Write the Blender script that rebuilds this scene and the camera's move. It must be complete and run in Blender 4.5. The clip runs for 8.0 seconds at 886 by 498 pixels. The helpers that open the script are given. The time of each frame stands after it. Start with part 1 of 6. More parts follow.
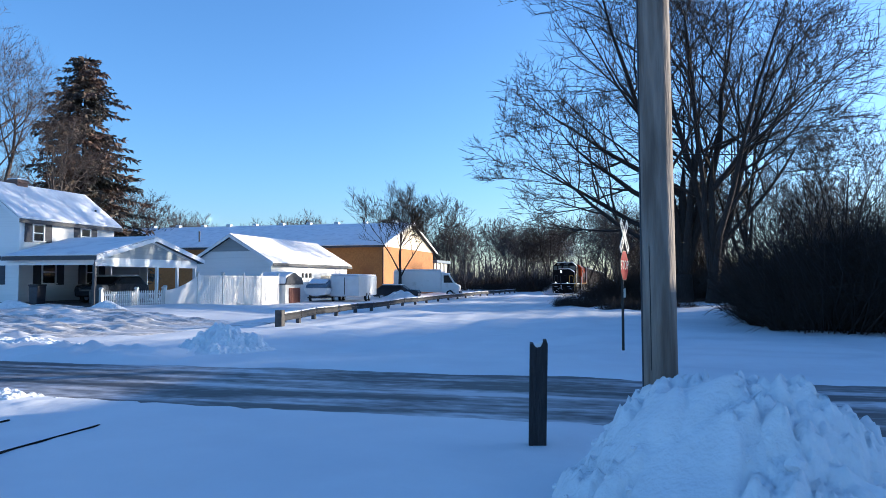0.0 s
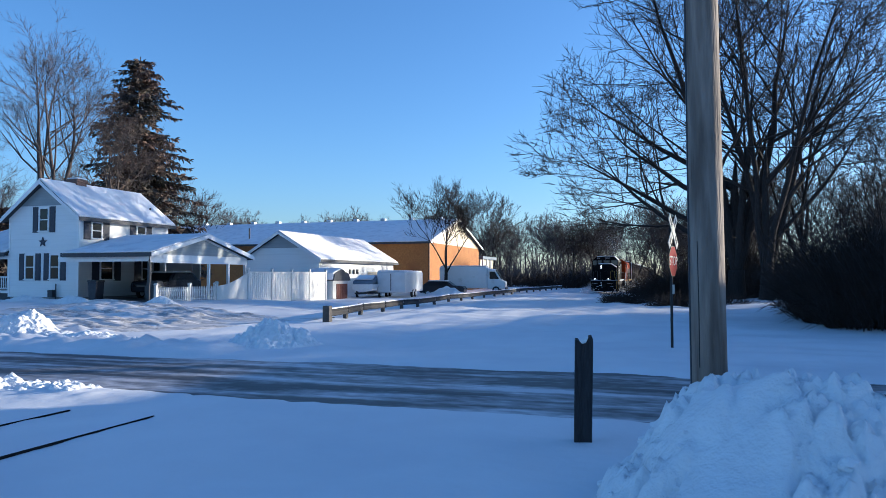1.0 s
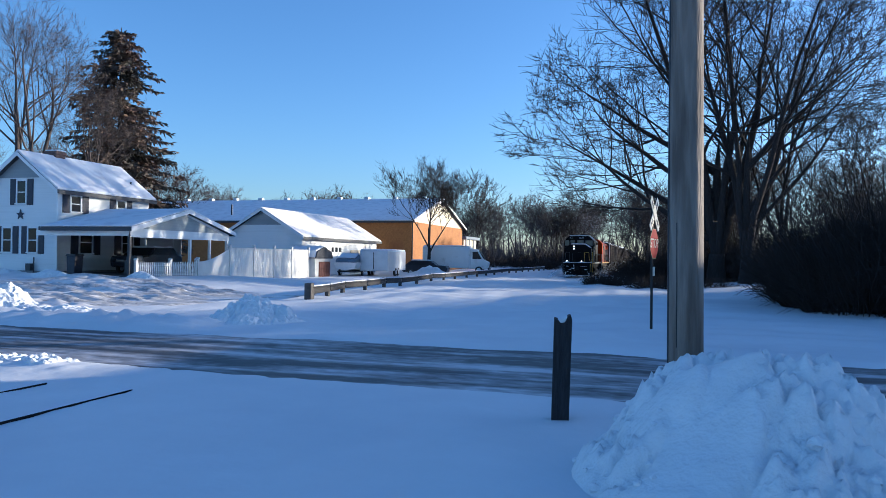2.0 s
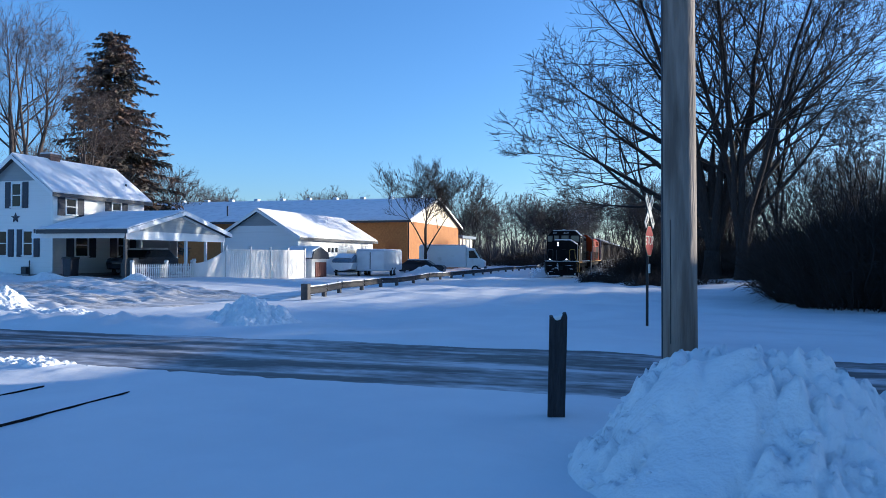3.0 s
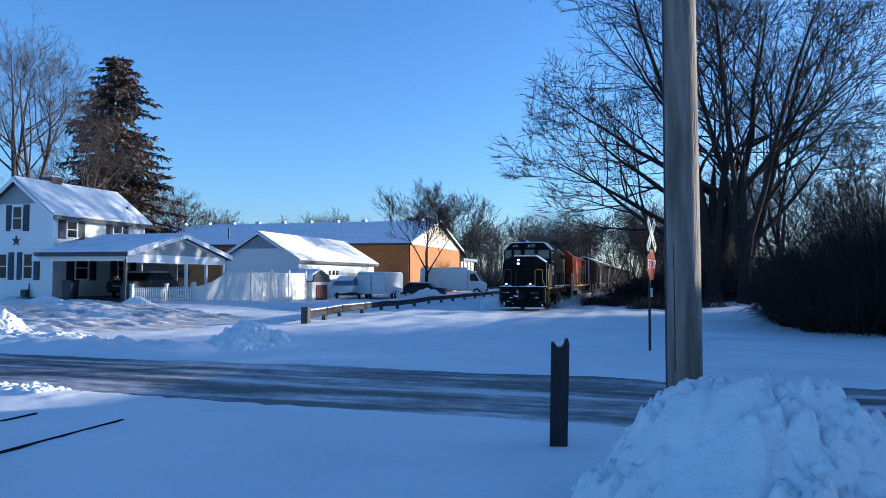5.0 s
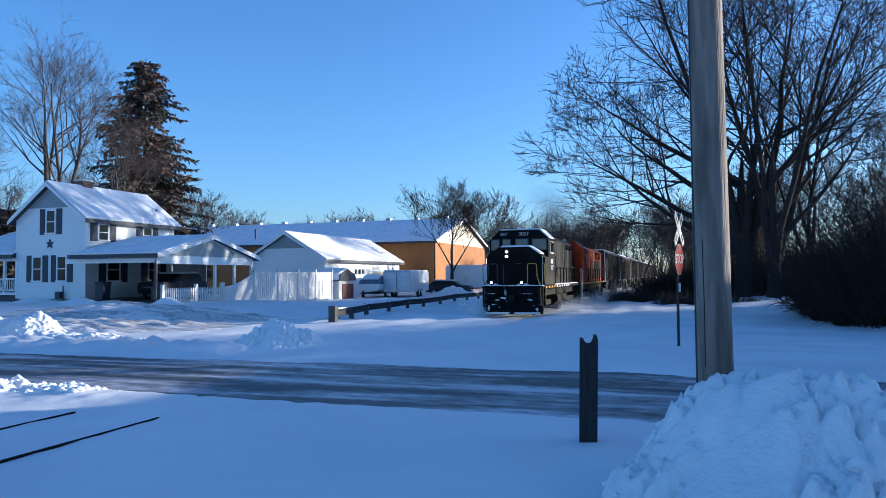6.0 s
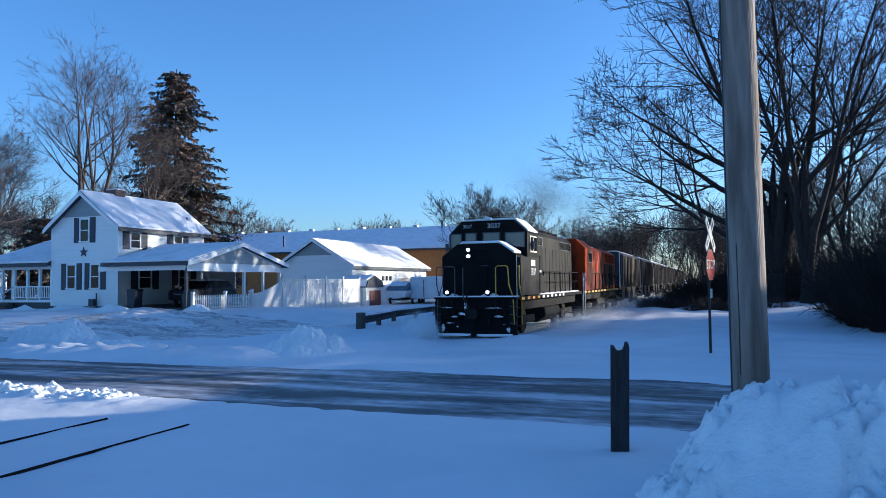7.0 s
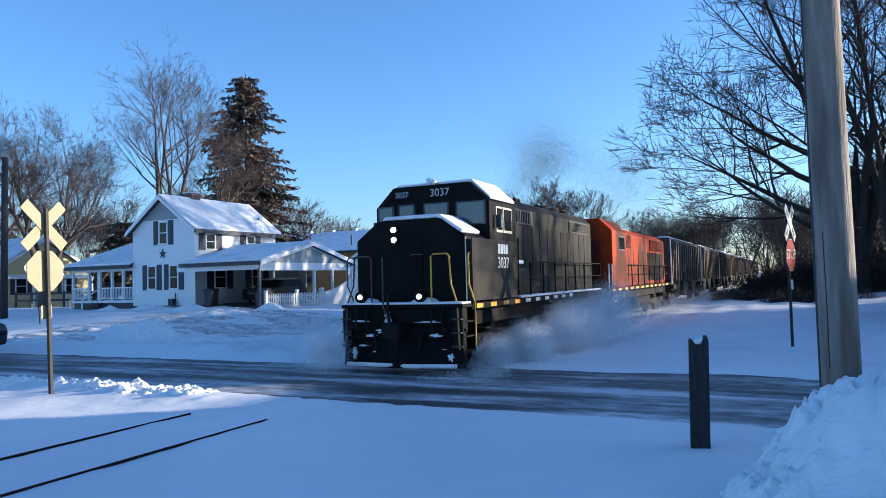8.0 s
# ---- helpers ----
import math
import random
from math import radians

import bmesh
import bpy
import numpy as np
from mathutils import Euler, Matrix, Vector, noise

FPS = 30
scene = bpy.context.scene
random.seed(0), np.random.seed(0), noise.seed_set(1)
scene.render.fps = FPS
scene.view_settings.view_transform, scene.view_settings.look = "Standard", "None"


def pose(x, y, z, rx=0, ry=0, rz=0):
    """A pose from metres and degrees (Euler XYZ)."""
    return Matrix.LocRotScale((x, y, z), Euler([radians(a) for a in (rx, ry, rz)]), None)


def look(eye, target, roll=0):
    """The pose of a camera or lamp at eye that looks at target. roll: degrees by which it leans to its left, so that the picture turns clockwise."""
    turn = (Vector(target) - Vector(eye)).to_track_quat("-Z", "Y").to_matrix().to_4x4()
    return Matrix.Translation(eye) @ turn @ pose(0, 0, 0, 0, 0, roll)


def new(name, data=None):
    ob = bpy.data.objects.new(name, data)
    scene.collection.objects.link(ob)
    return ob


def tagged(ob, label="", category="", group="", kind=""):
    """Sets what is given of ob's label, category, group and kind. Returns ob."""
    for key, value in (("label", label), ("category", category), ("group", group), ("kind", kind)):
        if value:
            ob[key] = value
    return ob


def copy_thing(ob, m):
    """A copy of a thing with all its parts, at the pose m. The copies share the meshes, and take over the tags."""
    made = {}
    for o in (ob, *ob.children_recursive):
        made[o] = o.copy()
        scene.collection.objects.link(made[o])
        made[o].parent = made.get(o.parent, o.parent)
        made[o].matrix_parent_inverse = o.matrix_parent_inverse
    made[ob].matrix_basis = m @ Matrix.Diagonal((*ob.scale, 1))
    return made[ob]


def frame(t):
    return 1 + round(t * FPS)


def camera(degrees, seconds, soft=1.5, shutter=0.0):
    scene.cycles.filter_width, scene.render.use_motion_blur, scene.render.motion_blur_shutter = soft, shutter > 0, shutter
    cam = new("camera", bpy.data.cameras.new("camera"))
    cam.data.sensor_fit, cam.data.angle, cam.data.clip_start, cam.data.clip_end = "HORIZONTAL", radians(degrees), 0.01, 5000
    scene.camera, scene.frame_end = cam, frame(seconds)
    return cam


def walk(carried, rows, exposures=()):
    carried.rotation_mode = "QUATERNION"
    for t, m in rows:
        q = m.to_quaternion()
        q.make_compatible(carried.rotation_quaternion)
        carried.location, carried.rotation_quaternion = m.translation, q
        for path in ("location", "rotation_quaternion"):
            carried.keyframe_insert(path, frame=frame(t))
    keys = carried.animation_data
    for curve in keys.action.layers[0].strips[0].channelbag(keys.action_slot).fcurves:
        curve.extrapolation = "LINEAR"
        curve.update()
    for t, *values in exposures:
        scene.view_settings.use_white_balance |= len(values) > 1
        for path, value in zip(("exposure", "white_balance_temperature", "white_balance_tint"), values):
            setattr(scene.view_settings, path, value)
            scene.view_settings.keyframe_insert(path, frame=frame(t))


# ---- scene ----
# The track runs along y at TRACK_X; the road crosses along x. North of the road lie the house lots.
CAMERA_ROWS = [
    (0.0, -0.000, -0.000, 1.900, 14.17, 2.45, 0.10),
    (0.5, 0.033, 0.014, 1.892, 16.46, 2.89, 0.35),
    (1.0, 0.026, -0.008, 1.892, 17.84, 2.16, 0.09),
    (1.5, 0.033, -0.020, 1.872, 19.75, 0.83, -0.05),
    (2.0, 0.050, 0.005, 1.869, 16.51, 0.56, -0.78),
    (3.5, 0.078, -0.039, 1.866, 16.45, 0.52, 0.01),
    (4.0, 0.065, 0.082, 1.866, 17.39, 0.83, -0.52),
    (4.2, 0.058, 0.106, 1.888, 16.16, 1.51, -0.77),
    (5.3, 0.058, 0.061, 1.899, 16.48, 2.33, -0.11),
    (5.5, 0.066, 0.021, 1.896, 16.71, 1.92, -0.10),
    (6.0, 0.045, 0.034, 1.898, 18.34, 2.11, 0.43),
    (6.5, 0.029, 0.052, 1.897, 19.99, 2.23, 0.47),
    (7.0, 0.013, 0.077, 1.904, 20.47, 2.63, 0.61),
    (7.5, -0.011, 0.052, 1.901, 22.70, 2.39, 0.43),
    (8.0, -0.046, 0.087, 1.899, 25.73, 2.39, 1.51),
]
cam = camera(63.24, 8.0, soft=0.8)
walk(cam, [(t, pose(x, y, z, 90 + p, r, w)) for t, x, y, z, w, p, r in CAMERA_ROWS],
     exposures=[(0.0, 1.44, 4950, 11), (0.5, 1.27, 4900, 11), (1.5, 1.20, 4900, 11), (3.5, 1.20, 4720, 11), (6.5, 1.21, 4700, 11), (7.5, 1.26, 4750, 11), (8.0, 1.49, 5000, 11)])

# ---- light: a low winter sun behind the trees to the right, under a clear sky ----
SUN_AZ, SUN_EL = radians(56), radians(10.0)
world = bpy.data.worlds.new("clear_sky")
scene.world = world
world.use_nodes = True
sky = world.node_tree.nodes.new("ShaderNodeTexSky")
sky.sky_type = "NISHITA"
sky.sun_disc = False
sky.sun_elevation, sky.sun_rotation = SUN_EL, SUN_AZ
sky.air_density, sky.dust_density, sky.ozone_density = 1.0, 0.8, 3.0
back = world.node_tree.nodes["Background"]
back.inputs["Strength"].default_value = 0.095
world.node_tree.links.new(sky.outputs[0], back.inputs["Color"])
sun = new("sun", bpy.data.lights.new("sun", "SUN"))
sun.data.energy, sun.data.angle, sun.data.color = 4.2, radians(0.5), (1.0, 0.76, 0.46)
sun.matrix_world = look((60 * math.sin(SUN_AZ), 60 * math.cos(SUN_AZ), 60 * math.tan(SUN_EL)), (0, 0, 0))

TRACK_X = -7.44


# ---- materials ----
def material(name, color, rough=0.6, metal=0.0, grain=8.0, vary=0.25, bump=0.2, bump_scale=30.0, dirt=None, dirt_scale=1.2,
             dirt_at=0.55, stretch=(1, 1, 1), emit=0.0, alpha=1.0, per_object=0.0, per_island=0.0, spec=0.5):
    """A surface with a fine grain, larger stains of the colour dirt, and a relief; sizes by metres of the object."""
    m = bpy.data.materials.new(name)
    m.use_nodes = True
    nt = m.node_tree
    nodes, links = nt.nodes, nt.links
    b = nodes["Principled BSDF"]
    co = nodes.new("ShaderNodeTexCoord")
    mp = nodes.new("ShaderNodeMapping")
    mp.inputs["Scale"].default_value = stretch
    links.new(co.outputs["Object"], mp.inputs[0])

    def noise_node(scale, detail=6.0):
        n = nodes.new("ShaderNodeTexNoise")
        n.inputs["Scale"].default_value, n.inputs["Detail"].default_value = scale, detail
        links.new(mp.outputs[0], n.inputs["Vector"])
        return n

    def mix(fac, a, c, kind="MIX"):
        n = nodes.new("ShaderNodeMix")
        n.data_type, n.blend_type = "RGBA", kind
        for sock, v in ((n.inputs[0], fac), (n.inputs[6], a), (n.inputs[7], c)):
            if isinstance(v, bpy.types.NodeSocket):
                links.new(v, sock)
            else:
                sock.default_value = v
        return n.outputs[2]

    base = (*color, 1)
    n1 = noise_node(grain)
    r1 = nodes.new("ShaderNodeMapRange")
    r1.inputs[1].default_value, r1.inputs[2].default_value = 0.3, 0.7
    r1.inputs[3].default_value, r1.inputs[4].default_value = 1 - vary, 1 + vary * 0.6
    links.new(n1.outputs["Fac"], r1.inputs[0])
    g = nodes.new("ShaderNodeCombineColor")
    for i in range(3):
        links.new(r1.outputs[0], g.inputs[i])
    out = mix(1.0, base, g.outputs[0], "MULTIPLY")
    if dirt:
        n2 = noise_node(dirt_scale)
        r2 = nodes.new("ShaderNodeMapRange")
        r2.inputs[1].default_value, r2.inputs[2].default_value = dirt_at - 0.08, dirt_at + 0.1
        links.new(n2.outputs["Fac"], r2.inputs[0])
        out = mix(r2.outputs[0], out, (*dirt, 1))
    for amount, sock in ((per_object, ("ShaderNodeObjectInfo", "Random")), (per_island, ("ShaderNodeNewGeometry", "Random Per Island"))):
        if amount:
            oi = nodes.new(sock[0])
            r3 = nodes.new("ShaderNodeMapRange")
            r3.inputs[3].default_value, r3.inputs[4].default_value = 1 - amount, 1 + amount
            links.new(oi.outputs[sock[1]], r3.inputs[0])
            g3 = nodes.new("ShaderNodeCombineColor")
            for i in range(3):
                links.new(r3.outputs[0], g3.inputs[i])
            out = mix(1.0, out, g3.outputs[0], "MULTIPLY")
    links.new(out, b.inputs["Base Color"])
    b.inputs["Specular IOR Level"].default_value = spec
    b.inputs["Roughness"].default_value, b.inputs["Metallic"].default_value = rough, metal
    if bump:
        n4 = noise_node(bump_scale)
        bp = nodes.new("ShaderNodeBump")
        bp.inputs["Strength"].default_value, bp.inputs["Distance"].default_value = bump, 0.05
        links.new(n4.outputs["Fac"], bp.inputs["Height"])
        links.new(bp.outputs[0], b.inputs["Normal"])
    b.inputs["Alpha"].default_value = alpha
    if emit:
        b.inputs["Emission Color"].default_value, b.inputs["Emission Strength"].default_value = (*color, 1), emit
    return m


SNOW = material("snow", (0.73, 0.74, 0.76), 0.65, grain=0.9, vary=0.04, bump=0.35, bump_scale=3.0, dirt=(0.67, 0.68, 0.71), dirt_scale=0.35)
SNOW_LUMPY = material("ploughed_snow", (0.77, 0.78, 0.79), 0.7, grain=6, vary=0.05, bump=0.4, bump_scale=22.0, dirt=(0.74, 0.74, 0.75), dirt_scale=2.5, dirt_at=0.62)
ROOF_SNOW = material("roof_snow", (0.80, 0.80, 0.82), 0.65, grain=0.8, vary=0.06, bump=0.3, bump_scale=2.0, dirt=(0.66, 0.66, 0.69), dirt_scale=1.3, dirt_at=0.58)
SPRAY = material("blown_snow", (0.85, 0.86, 0.88), 0.8, vary=0.02, bump=0, alpha=0.32)
CLOD_SNOW = material("snow_clods", (0.80, 0.81, 0.83), 0.75, grain=9, vary=0.05, bump=0.3, bump_scale=30)
SMOKE = material("exhaust_smoke", (0.16, 0.15, 0.145), 0.9, vary=0.05, bump=0, alpha=0.3)
ASPHALT = material("asphalt", (0.05, 0.05, 0.055), 0.6, grain=20, vary=0.3)
SIDING = material("white_siding", (0.78, 0.79, 0.78), 0.5, grain=0.8, vary=0.05, bump=0.25, bump_scale=6.0, stretch=(0.2, 0.2, 6), dirt=(0.70, 0.71, 0.70), dirt_scale=0.8, dirt_at=0.62)
GABLE_GREY = material("grey_gable_siding", (0.30, 0.33, 0.34), 0.6, grain=1.5, vary=0.1, bump=0.3, bump_scale=6, stretch=(0.2, 0.2, 6))
TRIM = material("white_trim", (0.80, 0.80, 0.79), 0.45, grain=4, vary=0.04, bump=0.08)
VINYL = material("white_vinyl", (0.68, 0.67, 0.64), 0.4, grain=2, vary=0.05, bump=0.1, dirt=(0.56, 0.55, 0.52), dirt_scale=0.9, dirt_at=0.6)
SHUTTER = material("navy_shutter", (0.022, 0.028, 0.05), 0.5, grain=8, vary=0.2)
DARK_TRIM = material("dark_fascia", (0.03, 0.035, 0.045), 0.5)
GLASS = material("dark_window_glass", (0.012, 0.015, 0.02), 0.12, spec=0.25, vary=0.05, bump=0.02, bump_scale=2)
SHINGLE = material("dark_shingle", (0.07, 0.07, 0.075), 0.85, grain=6)
CHIMNEY = material("chimney_brick", (0.16, 0.10, 0.08), 0.85, grain=10, vary=0.4)
BRICK = material("tan_brick", (0.38, 0.165, 0.045), 0.85, grain=7, vary=0.22, bump=0.4, bump_scale=14, dirt=(0.28, 0.115, 0.035), dirt_scale=0.7, dirt_at=0.6)
CREAM = material("cream_siding", (0.62, 0.55, 0.40), 0.6, grain=2, vary=0.08)
YELLOW_WALL = material("yellow_siding", (0.62, 0.50, 0.25), 0.6, grain=2, vary=0.1, bump=0.3, stretch=(0.2, 0.2, 6))
CONCRETE = material("foundation_block", (0.30, 0.30, 0.29), 0.9, grain=5)
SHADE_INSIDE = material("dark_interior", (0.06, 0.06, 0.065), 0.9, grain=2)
POLE_WOOD = material("weathered_pole_wood", (0.26, 0.215, 0.175), 0.85, grain=3, vary=0.32, bump=0.45, bump_scale=10, stretch=(4, 4, 0.4), dirt=(0.12, 0.095, 0.075), dirt_scale=1.6, dirt_at=0.53)
POST_WOOD = material("creosote_post_wood", (0.03, 0.028, 0.03), 0.85, grain=6, vary=0.4, bump=0.8, bump_scale=14, stretch=(4, 4, 0.5))
RAIL_WOOD = material("weathered_guard_rail", (0.02, 0.02, 0.022), 0.8, grain=5, vary=0.4, stretch=(3, 0.4, 3))
GREY_POST = material("grey_wood_post", (0.075, 0.07, 0.066), 0.9, grain=6, vary=0.35)
BARK = material("dark_bark", (0.030, 0.024, 0.021), 0.95, grain=5, vary=0.4, bump=0.9, bump_scale=12, stretch=(3, 3, 0.6))
TWIG = material("twigs", (0.034, 0.025, 0.021), 0.95, grain=1.5, vary=0.3, bump=0)
PALE_BARK = material("pale_bark", (0.085, 0.068, 0.060), 0.95, grain=4, vary=0.35, bump=0.6)
PALE_TWIG = material("pale_twigs", (0.080, 0.064, 0.058), 0.95, grain=1.0, vary=0.3, bump=0)
NEEDLE = material("brownish_spruce_needles", (0.062, 0.058, 0.046), 0.9, grain=1.2, vary=0.5, bump=0, dirt=(0.125, 0.080, 0.060), dirt_scale=0.45, dirt_at=0.49)
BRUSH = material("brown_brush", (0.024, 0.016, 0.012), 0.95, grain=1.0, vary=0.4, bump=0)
SIGN_WHITE = material("white_sign_sheet", (0.55, 0.52, 0.43), 0.5, grain=3, vary=0.06, bump=0.03, dirt=(0.55, 0.53, 0.48), dirt_scale=7, dirt_at=0.66)
SIGN_RED = material("red_sign_sheet", (0.36, 0.012, 0.008), 0.55, grain=4, vary=0.1, bump=0.03, spec=0.15)
SIGN_BACK = material("bare_aluminium", (0.27, 0.225, 0.12), 0.6, metal=0.0, grain=4, vary=0.08, bump=0.05)
SIGN_POST = material("dark_steel_post", (0.022, 0.018, 0.015), 0.7, metal=0.0, grain=8, vary=0.3)
STEEL = material("rusty_rail_steel", (0.014, 0.013, 0.013), 0.8, spec=0.1, metal=0.0, grain=8, vary=0.3)
LOCO_BLACK = material("black_loco_paint", (0.004, 0.004, 0.005), 0.55, grain=3, vary=0.3, bump=0.08, bump_scale=4, dirt=(0.008, 0.0075, 0.007), dirt_scale=1.1, dirt_at=0.56, spec=0.08)
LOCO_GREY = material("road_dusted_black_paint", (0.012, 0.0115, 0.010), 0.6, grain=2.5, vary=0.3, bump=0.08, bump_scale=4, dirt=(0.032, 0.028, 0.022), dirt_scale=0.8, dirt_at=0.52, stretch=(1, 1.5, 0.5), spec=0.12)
# dark blotches are grime and also paint in the dappled shade along the side
LOCO_ORANGE = material("orange_loco_paint", (0.42, 0.046, 0.003), 0.6, spec=0.1, grain=3, vary=0.2, bump=0.06, dirt=(0.065, 0.016, 0.008), dirt_scale=0.6, dirt_at=0.46, stretch=(1, 1, 0.5))
UNDER = material("underframe_grime", (0.012, 0.011, 0.010), 0.85, grain=5, vary=0.4, spec=0.2)
YELLOW = material("yellow_safety_paint", (0.60, 0.36, 0.03), 0.5, grain=8, vary=0.2)
AMBER = material("amber_reflector", (0.80, 0.36, 0.02), 0.35, grain=8, vary=0.1)
LAMP = material("lit_headlamp", (1.0, 0.93, 0.80), 0.2, vary=0.0, bump=0, emit=1.8)
WHITE_PAINT = material("white_lettering", (0.75, 0.74, 0.70), 0.5, grain=10, vary=0.15, bump=0)
LETTER_GREY = material("grey_lettering", (0.45, 0.46, 0.46), 0.5, grain=10, vary=0.15, bump=0)
HOPPER = material("weathered_hopper_steel", (0.09, 0.068, 0.05), 0.75, grain=2, vary=0.3, dirt=(0.045, 0.032, 0.025), dirt_scale=0.8, dirt_at=0.5, stretch=(1, 1, 0.4), per_object=0.3)
VAN_WHITE = material("white_van_paint", (0.76, 0.76, 0.75), 0.35, grain=1.5, vary=0.05, bump=0.02, dirt=(0.60, 0.59, 0.56), dirt_scale=1.5, dirt_at=0.62)
TYRE = material("tyre_rubber", (0.02, 0.02, 0.02), 0.85, grain=10)
DARK_CAR = material("dark_car_paint", (0.02, 0.022, 0.03), 0.25, grain=3, vary=0.15, bump=0.01)
BROWN_BOARD = material("red_brown_boards", (0.17, 0.055, 0.035), 0.75, grain=5, vary=0.25, stretch=(3, 3, 0.5))
TARP = material("blue_grey_cover", (0.16, 0.20, 0.25), 0.6, grain=3, vary=0.2)
SILVER = material("trailer_aluminium", (0.55, 0.58, 0.62), 0.4, metal=0.3, grain=2, vary=0.08, bump=0.05)


def slush_road(name="slush_road", at=(0.73, 0.85, 1.0), tones=(0.54, 0.26, 0.05), warm=0.0):
    """Packed snow with bared wet asphalt in long wheel tracks."""
    m = material(name, (0.5, 0.5, 0.5), 0.55, bump=0)
    nt = m.node_tree
    nodes, links = nt.nodes, nt.links
    b = nodes["Principled BSDF"]
    for l in list(b.inputs["Base Color"].links):
        links.remove(l)
    co = nodes.new("ShaderNodeTexCoord")

    def noise_at(scale, stretch, detail=8):
        mp = nodes.new("ShaderNodeMapping")
        mp.inputs["Scale"].default_value = stretch
        n = nodes.new("ShaderNodeTexNoise")
        n.inputs["Scale"].default_value, n.inputs["Detail"].default_value = scale, detail
        links.new(co.outputs["Object"], mp.inputs[0])
        links.new(mp.outputs[0], n.inputs["Vector"])
        return n.outputs["Fac"]

    def calc(op, a, c):
        n = nodes.new("ShaderNodeMath")
        n.operation = op
        for s, v in zip(n.inputs, (a, c)):
            if isinstance(v, bpy.types.NodeSocket):
                links.new(v, s)
            else:
                s.default_value = v
        return n.outputs[0]

    streak = noise_at(1.5, (0.16, 1.3, 1))
    blot = noise_at(0.5, (0.35, 1, 1))
    fine = noise_at(5, (0.6, 1, 1), 12)
    xyz = nodes.new("ShaderNodeSeparateXYZ")
    links.new(co.outputs["Object"], xyz.inputs[0])
    wob = calc("MULTIPLY_ADD", noise_at(0.25, (0.4, 0.4, 1)), 1.0)
    yy = calc("ADD", xyz.outputs["Y"], calc("MULTIPLY", noise_at(0.18, (1, 0.1, 1)), 0.9))
    track = calc("SINE", calc("MULTIPLY", yy, 4.3), 0)
    total = calc("ADD", calc("ADD", calc("MULTIPLY", streak, 0.9), calc("MULTIPLY", blot, 0.55)), calc("ADD", calc("MULTIPLY", fine, 0.36), calc("MULTIPLY", track, 0.06)))
    ramp = nodes.new("ShaderNodeValToRGB")
    ramp.color_ramp.elements[0].position, ramp.color_ramp.elements[1].position = at[0], at[2]
    e0, e1 = ramp.color_ramp.elements
    e0.color, e1.color = ((v * (1 + warm), v, v * (1.06 - 2 * warm), 1) for v in (tones[0], tones[2]))
    mid = ramp.color_ramp.elements.new(at[1])
    mid.color = (tones[1] * (1 + warm), tones[1], tones[1] * (1.06 - 2 * warm), 1)
    links.new(total, ramp.inputs[0])
    links.new(ramp.outputs[0], b.inputs["Base Color"])
    bp = nodes.new("ShaderNodeBump")
    bp.inputs["Strength"].default_value, bp.inputs["Distance"].default_value = 0.6, 0.05
    links.new(total, bp.inputs["Height"])
    links.new(bp.outputs[0], b.inputs["Normal"])
    return m


ROAD = slush_road()
DRIVE = slush_road("rutted_driveway_snow", (0.86, 1.0, 1.14), (0.72, 0.56, 0.26), 0.04)


# ---- mesh helpers ----
class Shape:
    """Collects vertices and faces of one mesh."""

    def __init__(self):
        self.v, self.f = [], []

    def add(self, verts, faces):
        n = len(self.v)
        self.v += [tuple(p) for p in verts]
        self.f += [tuple(i + n for i in q) for q in faces]
        return self

    def box(self, x0, x1, y0, y1, z0, z1):
        return self.add([(x, y, z) for z in (z0, z1) for x, y in ((x0, y0), (x1, y0), (x1, y1), (x0, y1))],
                        [(3, 2, 1, 0), (4, 5, 6, 7), (0, 1, 5, 4), (1, 2, 6, 5), (2, 3, 7, 6), (3, 0, 4, 7)])

    def tube(self, points, radii, sides=8, caps=True):
        """A round rod along points."""
        pts = [Vector(p) for p in points]
        n, rings = len(pts), []
        for i, p in enumerate(pts):
            d = (pts[min(i + 1, n - 1)] - pts[max(i - 1, 0)]).normalized()
            side = d.cross(Vector((0, 0, 1)) if abs(d.z) < 0.9 else Vector((1, 0, 0))).normalized()
            up = side.cross(d)
            r = radii[i] if isinstance(radii, (list, tuple)) else radii
            rings += [p + (side * math.cos(a) + up * math.sin(a)) * r for a in (2 * math.pi * k / sides for k in range(sides))]
        faces = [(i * sides + k, i * sides + (k + 1) % sides, (i + 1) * sides + (k + 1) % sides, (i + 1) * sides + k) for i in range(n - 1) for k in range(sides)]
        if caps:
            faces += [tuple(range(sides))[::-1], tuple((n - 1) * sides + k for k in range(sides))]
        return self.add(rings, faces)

    def prism(self, outline, axis, a, b):
        """An outline of 2D points, pushed along axis from a to b. x: points are (y, z); y: (x, z); z: (x, y)."""
        place = {"x": lambda p, q: (q, p[0], p[1]), "y": lambda p, q: (p[0], q, p[1]), "z": lambda p, q: (p[0], p[1], q)}[axis]
        n = len(outline)
        return self.add([place(p, a) for p in outline] + [place(p, b) for p in outline],
                        [tuple(range(n))[::-1], tuple(range(n, 2 * n))] + [(i, (i + 1) % n, n + (i + 1) % n, n + i) for i in range(n)])

    def mesh(self, name, smooth=False):
        me = bpy.data.meshes.new(name)
        me.from_pydata(self.v, [], self.f)
        bm = bmesh.new()
        bm.from_mesh(me)
        bmesh.ops.recalc_face_normals(bm, faces=bm.faces)
        bm.to_mesh(me)
        bm.free()
        if smooth:
            me.polygons.foreach_set("use_smooth", [True] * len(me.polygons))
        return me


